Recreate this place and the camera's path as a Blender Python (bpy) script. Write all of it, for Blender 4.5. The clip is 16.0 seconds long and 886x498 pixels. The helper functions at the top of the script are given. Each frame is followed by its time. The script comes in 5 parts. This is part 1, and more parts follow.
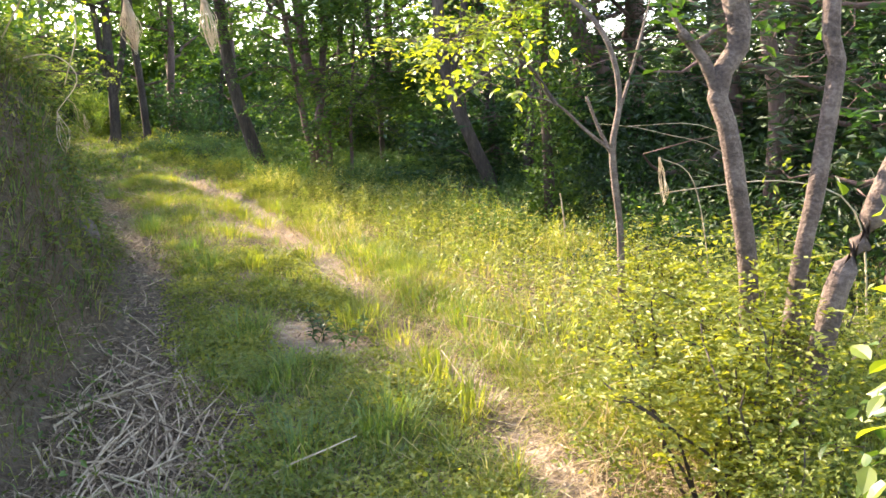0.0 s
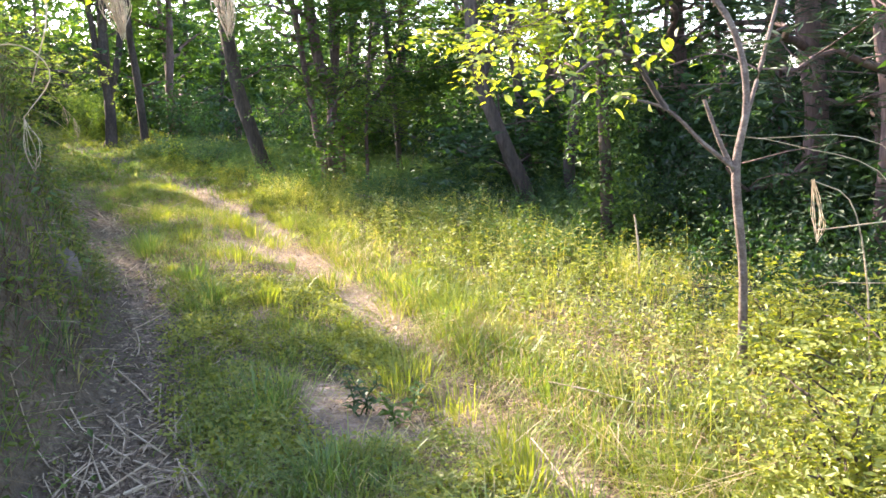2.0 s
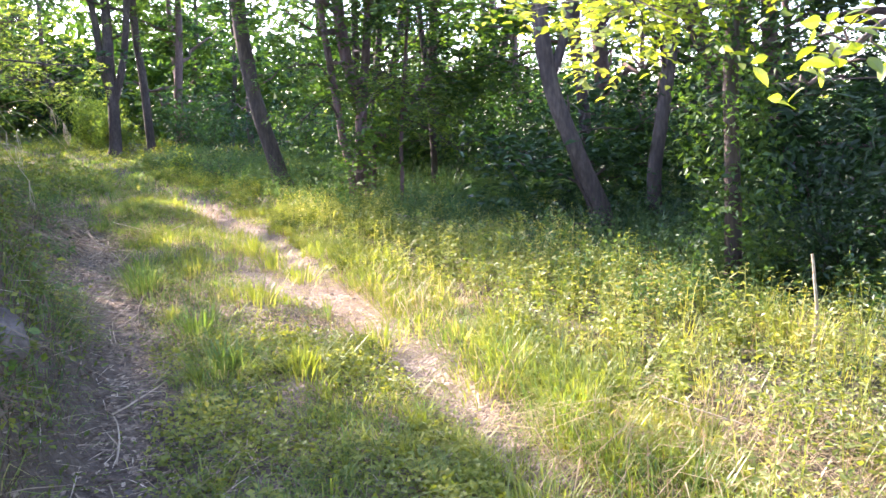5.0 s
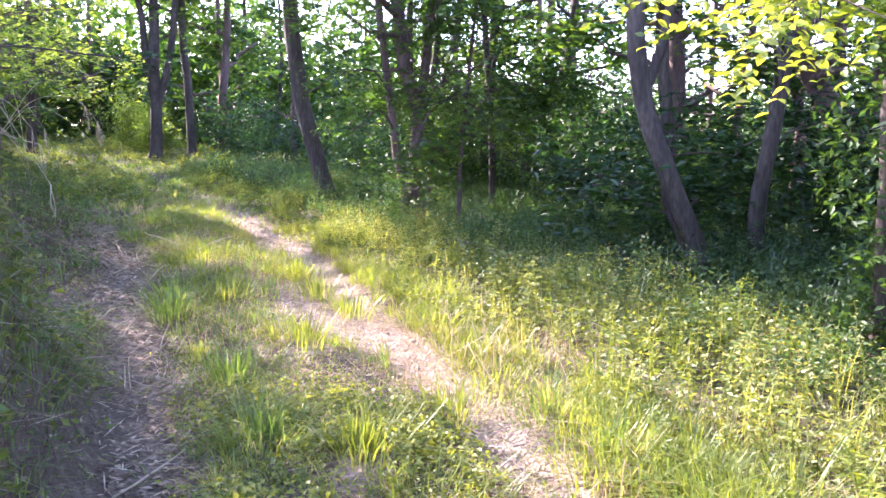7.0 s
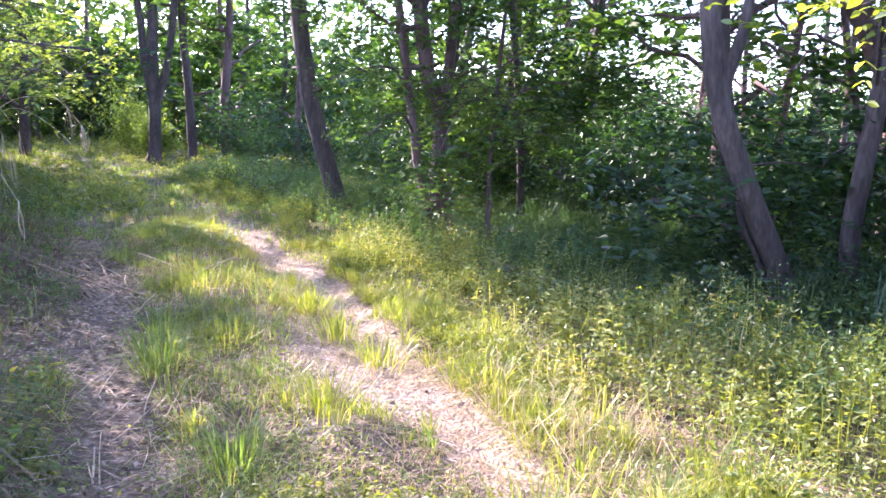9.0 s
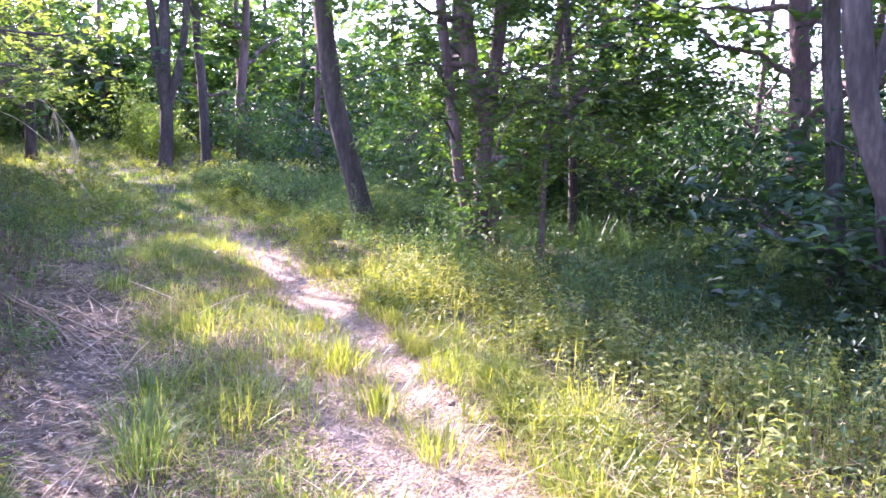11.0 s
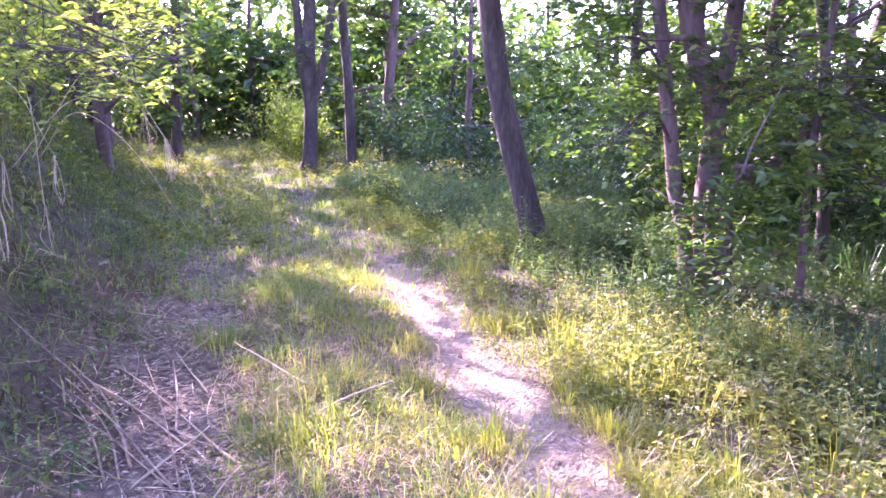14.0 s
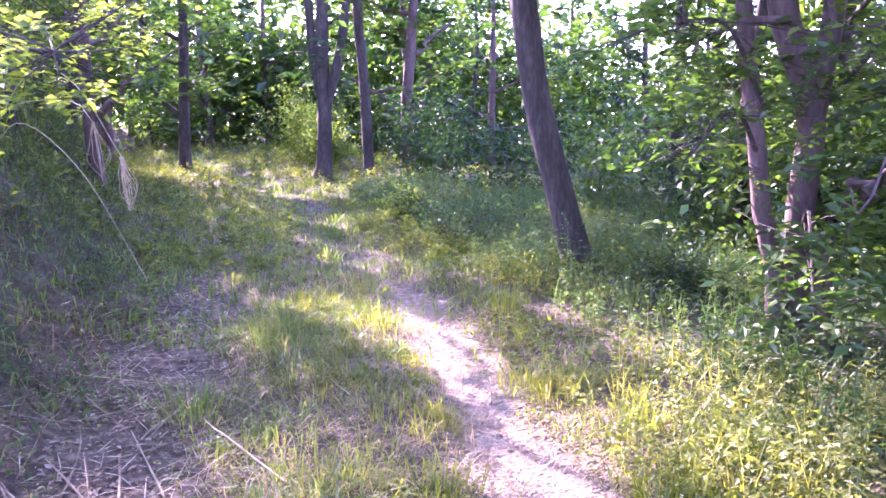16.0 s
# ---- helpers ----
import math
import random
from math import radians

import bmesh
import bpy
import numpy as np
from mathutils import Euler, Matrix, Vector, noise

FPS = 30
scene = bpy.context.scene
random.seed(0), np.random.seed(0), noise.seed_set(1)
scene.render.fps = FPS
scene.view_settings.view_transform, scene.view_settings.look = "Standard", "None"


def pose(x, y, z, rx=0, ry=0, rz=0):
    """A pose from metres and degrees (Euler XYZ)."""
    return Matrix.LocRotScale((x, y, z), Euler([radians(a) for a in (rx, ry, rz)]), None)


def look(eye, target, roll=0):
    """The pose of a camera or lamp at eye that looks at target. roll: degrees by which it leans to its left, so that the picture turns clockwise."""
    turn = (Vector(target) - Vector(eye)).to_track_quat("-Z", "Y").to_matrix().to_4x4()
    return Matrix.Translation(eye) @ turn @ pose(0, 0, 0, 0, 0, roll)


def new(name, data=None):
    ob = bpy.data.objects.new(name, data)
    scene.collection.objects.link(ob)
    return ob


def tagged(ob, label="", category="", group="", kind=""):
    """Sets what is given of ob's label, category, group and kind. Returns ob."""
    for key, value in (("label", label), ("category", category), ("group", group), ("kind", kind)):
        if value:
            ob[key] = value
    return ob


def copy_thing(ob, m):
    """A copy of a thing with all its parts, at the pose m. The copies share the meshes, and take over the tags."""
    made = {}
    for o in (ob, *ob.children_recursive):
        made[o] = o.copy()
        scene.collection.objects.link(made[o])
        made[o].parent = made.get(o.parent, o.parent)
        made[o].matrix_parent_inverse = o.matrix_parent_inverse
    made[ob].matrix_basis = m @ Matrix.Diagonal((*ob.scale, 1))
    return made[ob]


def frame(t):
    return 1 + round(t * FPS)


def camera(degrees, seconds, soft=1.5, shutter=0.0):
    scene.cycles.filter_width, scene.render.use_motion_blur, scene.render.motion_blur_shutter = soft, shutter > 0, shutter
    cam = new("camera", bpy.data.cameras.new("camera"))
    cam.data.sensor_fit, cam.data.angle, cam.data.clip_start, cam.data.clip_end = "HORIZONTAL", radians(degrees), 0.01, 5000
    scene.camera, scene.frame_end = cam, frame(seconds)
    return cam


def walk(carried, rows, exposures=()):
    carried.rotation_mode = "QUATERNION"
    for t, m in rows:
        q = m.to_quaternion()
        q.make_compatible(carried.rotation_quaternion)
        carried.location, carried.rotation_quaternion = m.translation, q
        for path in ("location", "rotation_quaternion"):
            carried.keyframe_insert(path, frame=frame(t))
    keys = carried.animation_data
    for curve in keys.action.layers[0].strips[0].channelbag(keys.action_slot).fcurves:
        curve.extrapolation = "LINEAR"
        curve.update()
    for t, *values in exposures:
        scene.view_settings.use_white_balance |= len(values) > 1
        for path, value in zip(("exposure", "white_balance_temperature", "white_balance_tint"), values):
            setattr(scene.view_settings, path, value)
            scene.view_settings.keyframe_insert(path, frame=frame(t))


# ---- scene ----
cam = camera(56.0, 16.0, soft=1.6)
PATH = [
    (0.0, (0.000, 0.000, 1.397), (0.0002, 1.9692, 1.0473), -1.68),
    (0.5, (-0.093, 0.246, 1.383), (-0.0983, 2.2149, 1.0331), -1.55),
    (1.0, (-0.169, 0.520, 1.409), (-0.1735, 2.4894, 1.0612), -1.69),
    (1.5, (-0.231, 0.855, 1.407), (-0.2313, 2.8233, 1.0519), -1.73),
    (2.0, (-0.363, 1.136, 1.417), (-0.3587, 3.1056, 1.0715), -1.56),
    (2.5, (-0.459, 1.364, 1.437), (-0.4488, 3.3346, 1.0960), -1.56),
    (3.0, (-0.498, 1.659, 1.432), (-0.4816, 3.6279, 1.0807), -1.56),
    (3.5, (-0.571, 1.956, 1.429), (-0.5535, 3.9258, 1.0805), -1.59),
    (4.0, (-0.675, 2.261, 1.423), (-0.6613, 4.2304, 1.0748), -1.93),
    (4.2, (-0.697, 2.372, 1.418), (-0.6865, 4.3423, 1.0730), -2.32),
    (6.3, (-1.051, 3.350, 1.237), (-1.1330, 5.3267, 0.9466), 0.96),
    (6.5, (-1.072, 3.450, 1.259), (-1.1589, 5.4271, 0.9687), 0.94),
    (7.0, (-1.109, 3.698, 1.319), (-1.2061, 5.6763, 1.0394), 1.06),
    (7.5, (-1.166, 3.939, 1.346), (-1.2735, 5.9165, 1.0686), 1.01),
    (8.0, (-1.211, 4.167, 1.344), (-1.3158, 6.1445, 1.0668), 1.04),
    (8.5, (-1.276, 4.447, 1.337), (-1.3791, 6.4238, 1.0481), 0.92),
    (9.0, (-1.412, 4.709, 1.366), (-1.5153, 6.6862, 1.0841), 1.04),
    (9.2, (-1.481, 4.814, 1.380), (-1.5859, 6.7917, 1.0997), 1.03),
    (11.3, (-1.786, 6.090, 1.412), (-1.9419, 8.0643, 1.1335), 1.29),
    (11.5, (-1.809, 6.230, 1.416), (-1.9830, 8.2012, 1.1281), 1.22),
    (12.0, (-1.886, 6.588, 1.419), (-2.1344, 8.5514, 1.1277), 0.94),
    (12.5, (-1.993, 6.904, 1.411), (-2.2952, 8.8585, 1.1131), 0.81),
    (13.0, (-2.113, 7.217, 1.426), (-2.4489, 9.1660, 1.1305), 0.67),
    (13.5, (-2.202, 7.523, 1.435), (-2.6002, 9.4598, 1.1361), 0.59),
    (14.0, (-2.328, 7.779, 1.453), (-2.8073, 9.6972, 1.1544), 0.50),
    (14.5, (-2.482, 8.043, 1.469), (-2.9926, 9.9544, 1.1742), 0.32),
    (15.0, (-2.567, 8.295, 1.477), (-3.0866, 10.2031, 1.1772), -0.03),
    (15.5, (-2.617, 8.575, 1.488), (-3.1431, 10.4820, 1.1934), -0.04),
    (16.0, (-2.646, 8.833, 1.487), (-3.1741, 10.7390, 1.1909), -0.21),
]
walk(cam, [(t, look(e, g, r)) for t, e, g, r in PATH], exposures=[(0.0, 2.73, 7000, 22), (2.0, 2.86, 6400, 25), (4.0, 2.98, 6050, 30), (7.0, 3.14, 5650, 42), (9.0, 3.12, 5550, 45), (11.5, 3.38, 5450, 58), (13.5, 3.52, 5450, 63), (14.0, 3.6, 5500, 78), (15.0, 3.58, 5450, 76), (16.0, 3.58, 5350, 74)])

# ---------------------------------------------------------------- light
SUN_AZ, SUN_EL = 50.0, 31.0      # degrees left of +y, above the horizon
world = bpy.data.worlds.new("sky")
scene.world = world
world.use_nodes = True
wn = world.node_tree.nodes
sky = wn.new("ShaderNodeTexSky")
sky.sky_type, sky.sun_disc = "NISHITA", False
sky.sun_elevation, sky.sun_rotation = radians(SUN_EL), radians(-SUN_AZ)
wn["Background"].inputs["Strength"].default_value = 0.15
world.node_tree.links.new(sky.outputs[0], wn["Background"].inputs[0])
sun = new("sun", bpy.data.lights.new("sun", "SUN"))
sun.data.energy, sun.data.angle, sun.data.color = 3.7, radians(0.6), (1.0, 0.88, 0.68)
TO_SUN = Vector((-math.sin(radians(SUN_AZ)) * math.cos(radians(SUN_EL)), math.cos(radians(SUN_AZ)) * math.cos(radians(SUN_EL)), math.sin(radians(SUN_EL))))
sun.rotation_mode = "QUATERNION"
sun.rotation_quaternion = TO_SUN.to_track_quat("Z", "Y")
sun.location = TO_SUN * 40


# ---------------------------------------------------------------- the lie of the land
def smooth(a, b, x):
    t = np.clip((np.asarray(x, float) - a) / (b - a), 0, 1)
    return t * t * (3 - 2 * t)


TRACK_Y = [-40, 0, 3.7, 4.8, 7.1, 9.2, 11.2, 14.2, 19.5, 24, 28, 40, 90]
TRACK_X = [3.0, 1.1, 0.3, -0.2, -0.95, -1.9, -2.8, -4.3, -7.6, -11.2, -15, -30, -110]


def track_x(y):
    """The sandy wheel rut on the outer side of the trail."""
    return np.interp(y, TRACK_Y, TRACK_X)


def wobble(x, y, s, seed=0.0):
    x, y = np.asarray(x, float) / s + seed, np.asarray(y, float) / s + seed * 1.7
    return (np.sin(x * 1.3 + 2.1 * np.sin(y * 0.7 + seed)) + np.sin(y * 1.7 + 1.6 * np.sin(x * 0.9)) + 0.6 * np.sin(2.3 * x + 3.1 * y) + 0.5 * np.sin(4.1 * x - 3.3 * y + 1.0)) / 3.1


def ground_z(x, y):
    x, y = np.asarray(x, float), np.asarray(y, float)
    d = track_x(y) - x                                   # metres towards the bank
    z = 0.025 * np.clip(y - 5, -12, 40) + 0.02 * np.clip(y - 22, 0, 30)
    steep = 1 - smooth(6.0, 8.2, y)
    foot = 0.4 * (1 - smooth(3.6, 5.2, y))
    z = z + steep * 1.75 * smooth(1.75, 2.4, d - foot) + (1 - steep) * 1.5 * smooth(2.2, 4.5, d)
    z = z + 0.8 * smooth(4.5, 14.0, d)
    z = z - 0.05 * np.exp(-(d / 0.28) ** 2) - 0.05 * np.exp(-((d - 1.5) / 0.3) ** 2) + 0.03 * np.exp(-((d - 0.75) / 0.35) ** 2)
    z = z - 0.9 * smooth(3.0, 16.0, -d)
    rough = 0.02 + 0.1 * smooth(1.9, 2.6, d) * (1 - 0.7 * smooth(3.0, 5.0, d)) + 0.05 * smooth(0.8, 3.0, -d) * (1 - 0.5 * smooth(4, 6, -d))
    return z + rough * wobble(x, y, 0.45) + 0.4 * rough * wobble(x, y, 0.13, 3.0)


# ---------------------------------------------------------------- materials
def material(name):
    m = bpy.data.materials.new(name)
    m.use_nodes = True
    m.node_tree.nodes.clear()
    return m, m.node_tree.nodes, m.node_tree.links


def ramp(nodes, stops):
    r = nodes.new("ShaderNodeValToRGB")
    while len(r.color_ramp.elements) < len(stops):
        r.color_ramp.elements.new(0.5)
    for e, (p, c) in zip(r.color_ramp.elements, stops):
        e.position, e.color = p, (*c, 1)
    return r


def leaf_material(name, stops, through_colour, translucent=0.5, gloss=0.05, rough=0.5, patch=0.8):
    """A thin leaf: diffuse, light coming through, and a little gloss. Colour varies leaf by leaf and in patches."""
    m, n, l = material(name)
    geo, tex = n.new("ShaderNodeNewGeometry"), n.new("ShaderNodeTexNoise")
    co = n.new("ShaderNodeTexCoord")
    l.new(co.outputs["Object"], tex.inputs["Vector"])
    tex.inputs["Scale"].default_value = patch
    add = n.new("ShaderNodeMath")
    add.operation = "MULTIPLY_ADD"
    l.new(geo.outputs["Random Per Island"], add.inputs[0])
    add.inputs[1].default_value = 0.5
    half = n.new("ShaderNodeMapRange")
    half.inputs[1].default_value, half.inputs[2].default_value = 0.3, 0.7
    half.inputs[3].default_value, half.inputs[4].default_value = 0.0, 0.55
    l.new(tex.outputs[0], half.inputs[0])
    l.new(half.outputs[0], add.inputs[2])
    r = ramp(n, stops)
    l.new(add.outputs[0], r.inputs[0])
    dif, tra, glo = n.new("ShaderNodeBsdfDiffuse"), n.new("ShaderNodeBsdfTranslucent"), n.new("ShaderNodeBsdfGlossy")
    mul = n.new("ShaderNodeMix")
    mul.data_type, mul.blend_type = "RGBA", "MULTIPLY"
    mul.inputs[0].default_value = 1.0
    l.new(r.outputs[0], mul.inputs[6])
    mul.inputs[7].default_value = (*through_colour, 1)
    l.new(r.outputs[0], dif.inputs[0])
    l.new(mul.outputs[2], tra.inputs[0])
    glo.inputs["Roughness"].default_value = rough
    glo.inputs[0].default_value = (0.8, 0.85, 0.75, 1)
    a, b, o = n.new("ShaderNodeMixShader"), n.new("ShaderNodeMixShader"), n.new("ShaderNodeOutputMaterial")
    a.inputs[0].default_value, b.inputs[0].default_value = translucent, gloss
    l.new(dif.outputs[0], a.inputs[1]), l.new(tra.outputs[0], a.inputs[2])
    l.new(a.outputs[0], b.inputs[1]), l.new(glo.outputs[0], b.inputs[2])
    l.new(b.outputs[0], o.inputs[0])
    return m


def rough_material(name, stops, scale, rough=0.9, bump=0.5, stretch=(1, 1, 1), island=0.0, fine=6.0):
    """Bark, stone, straw: two scales of noise in the colour, and relief."""
    m, n, l = material(name)
    co, mp = n.new("ShaderNodeTexCoord"), n.new("ShaderNodeMapping")
    mp.inputs["Scale"].default_value = stretch
    l.new(co.outputs["Object"], mp.inputs["Vector"])
    t1, t2 = n.new("ShaderNodeTexNoise"), n.new("ShaderNodeTexNoise")
    t1.inputs["Scale"].default_value, t2.inputs["Scale"].default_value = scale, scale * fine
    t1.inputs["Detail"].default_value = t2.inputs["Detail"].default_value = 6
    l.new(mp.outputs[0], t1.inputs["Vector"]), l.new(mp.outputs[0], t2.inputs["Vector"])
    mix = n.new("ShaderNodeMath")
    mix.operation = "MULTIPLY_ADD"
    mix.inputs[1].default_value = 0.45
    l.new(t2.outputs[0], mix.inputs[0])
    sc = n.new("ShaderNodeMath")
    sc.operation = "MULTIPLY"
    sc.inputs[1].default_value = 0.55
    l.new(t1.outputs[0], sc.inputs[0])
    l.new(sc.outputs[0], mix.inputs[2])
    last = mix.outputs[0]
    if island:
        geo, am = n.new("ShaderNodeNewGeometry"), n.new("ShaderNodeMath")
        am.operation = "MULTIPLY_ADD"
        am.inputs[1].default_value = island
        l.new(geo.outputs["Random Per Island"], am.inputs[0])
        sh = n.new("ShaderNodeMath")
        sh.operation = "SUBTRACT"
        sh.inputs[1].default_value = island / 2
        l.new(last, sh.inputs[0])
        l.new(sh.outputs[0], am.inputs[2])
        last = am.outputs[0]
    r = ramp(n, stops)
    l.new(last, r.inputs[0])
    bs, bp, o = n.new("ShaderNodeBsdfPrincipled"), n.new("ShaderNodeBump"), n.new("ShaderNodeOutputMaterial")
    bp.inputs["Strength"].default_value, bp.inputs["Distance"].default_value = bump, 0.02
    l.new(mix.outputs[0], bp.inputs["Height"])
    l.new(r.outputs[0], bs.inputs["Base Color"])
    bs.inputs["Roughness"].default_value = rough
    l.new(bp.outputs[0], bs.inputs["Normal"])
    l.new(bs.outputs[0], o.inputs[0])
    return m


BARK = rough_material("bark_grey_brown", [(0.3, (0.026, 0.019, 0.014)), (0.5, (0.07, 0.051, 0.038)), (0.7, (0.15, 0.115, 0.088))], 7, bump=0.9, stretch=(1, 1, 0.25))
BARK_PALE = rough_material("bark_pale", [(0.3, (0.035, 0.024, 0.018)), (0.48, (0.105, 0.074, 0.056)), (0.7, (0.24, 0.185, 0.145))], 11, bump=0.9, stretch=(1, 1, 1.2))
BARK_SAPLING = rough_material("bark_sapling", [(0.3, (0.06, 0.043, 0.032)), (0.48, (0.14, 0.102, 0.077)), (0.7, (0.28, 0.222, 0.175))], 14, bump=0.7, stretch=(1, 1, 1.2))
BARK_RED = rough_material("bark_red_brown", [(0.3, (0.06, 0.035, 0.03)), (0.5, (0.14, 0.088, 0.074)), (0.7, (0.24, 0.16, 0.135))], 7, bump=0.9, stretch=(1, 1, 0.3))
STRAW = rough_material("dry_straw", [(0.3, (0.2, 0.14, 0.08)), (0.5, (0.4, 0.31, 0.19)), (0.7, (0.62, 0.52, 0.36))], 5, bump=0.2, island=0.45)
CHIPS = rough_material("dry_litter", [(0.3, (0.085, 0.056, 0.032)), (0.5, (0.2, 0.14, 0.085)), (0.7, (0.43, 0.335, 0.22))], 6, bump=0.3, island=0.5)
STONE = rough_material("grey_stone", [(0.3, (0.05, 0.04, 0.03)), (0.5, (0.115, 0.093, 0.072)), (0.7, (0.21, 0.175, 0.14))], 7, bump=1.0)
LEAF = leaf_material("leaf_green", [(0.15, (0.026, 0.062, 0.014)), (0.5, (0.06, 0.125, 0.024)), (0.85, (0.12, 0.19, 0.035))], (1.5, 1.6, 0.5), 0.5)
# Darker copy of the leaf green; in the wood it stands in for shade.
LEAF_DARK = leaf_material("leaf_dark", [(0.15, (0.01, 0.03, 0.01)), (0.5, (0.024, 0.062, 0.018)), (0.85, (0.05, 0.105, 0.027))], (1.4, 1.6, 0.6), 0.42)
# Next two: brighter, yellower leaf copies with sunlight put into the colour.
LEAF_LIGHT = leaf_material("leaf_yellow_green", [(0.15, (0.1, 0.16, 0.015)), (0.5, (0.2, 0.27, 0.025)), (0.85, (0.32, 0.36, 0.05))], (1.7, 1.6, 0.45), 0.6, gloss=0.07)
LEAF_SUN = leaf_material("leaf_sunlit_green", [(0.15, (0.06, 0.115, 0.018)), (0.5, (0.12, 0.19, 0.032)), (0.85, (0.21, 0.27, 0.055))], (1.6, 1.6, 0.55), 0.58)
NEEDLE = leaf_material("pine_needle", [(0.15, (0.012, 0.028, 0.014)), (0.5, (0.025, 0.05, 0.022)), (0.85, (0.045, 0.075, 0.03))], (1.2, 1.3, 0.7), 0.2)
GRASS = leaf_material("grass_green", [(0.1, (0.06, 0.115, 0.022)), (0.45, (0.125, 0.205, 0.04)), (0.75, (0.21, 0.275, 0.06)), (0.92, (0.42, 0.36, 0.18))], (1.5, 1.5, 0.6), 0.5, patch=2.6)
GRASS_YELLOW = leaf_material("grass_yellow_green", [(0.1, (0.1, 0.15, 0.018)), (0.5, (0.19, 0.24, 0.032)), (0.8, (0.3, 0.315, 0.065)), (0.95, (0.48, 0.42, 0.2))], (1.5, 1.45, 0.5), 0.55, patch=2.6)
# Shaded copy of the grass: the wood's dark bluish shade is put into its colour.
GRASS_SHADE = leaf_material("grass_shade_green", [(0.1, (0.02, 0.06, 0.02)), (0.5, (0.045, 0.11, 0.035)), (0.9, (0.09, 0.16, 0.05))], (1.4, 1.5, 0.7), 0.45, patch=2.6)
GRASS_DRY = leaf_material("grass_dry", [(0.1, (0.2, 0.14, 0.07)), (0.5, (0.36, 0.28, 0.15)), (0.9, (0.55, 0.46, 0.28))], (1.2, 1.1, 0.8), 0.35, gloss=0.04, patch=1.5)
# Weed green raised in brightness; the paleness of full sun is put in.
WEED = leaf_material("weed_green", [(0.1, (0.075, 0.12, 0.022)), (0.45, (0.17, 0.22, 0.045)), (0.75, (0.29, 0.32, 0.09)), (0.95, (0.46, 0.42, 0.2))], (1.65, 1.5, 0.5), 0.5, gloss=0.05, rough=0.5, patch=2.2)
HERB = leaf_material("herb_green", [(0.1, (0.05, 0.082, 0.015)), (0.45, (0.115, 0.158, 0.028)), (0.75, (0.2, 0.24, 0.05)), (0.95, (0.32, 0.33, 0.1))], (1.6, 1.5, 0.5), 0.5, gloss=0.03, rough=0.5, patch=2.2)
# Lit copy of the herb green, sunlight put into its colour.
HERB_LIGHT = leaf_material("herb_yellow_green", [(0.1, (0.08, 0.115, 0.016)), (0.5, (0.18, 0.22, 0.032)), (0.85, (0.3, 0.32, 0.065))], (1.65, 1.5, 0.45), 0.5, gloss=0.04, rough=0.5, patch=2.5)
# Shaded copy of the herb green, with the bluish tint of shade painted in.
HERB_SHADE = leaf_material("herb_shade_green", [(0.1, (0.035, 0.075, 0.022)), (0.5, (0.075, 0.135, 0.042)), (0.9, (0.15, 0.22, 0.075))], (1.4, 1.5, 0.7), 0.45, gloss=0.03, patch=2.0)
GRASS_DEAD = leaf_material("grass_dead_brown", [(0.1, (0.06, 0.042, 0.024)), (0.5, (0.14, 0.1, 0.06)), (0.9, (0.27, 0.205, 0.125))], (1.2, 1.1, 0.8), 0.3, gloss=0.02, patch=2.0)


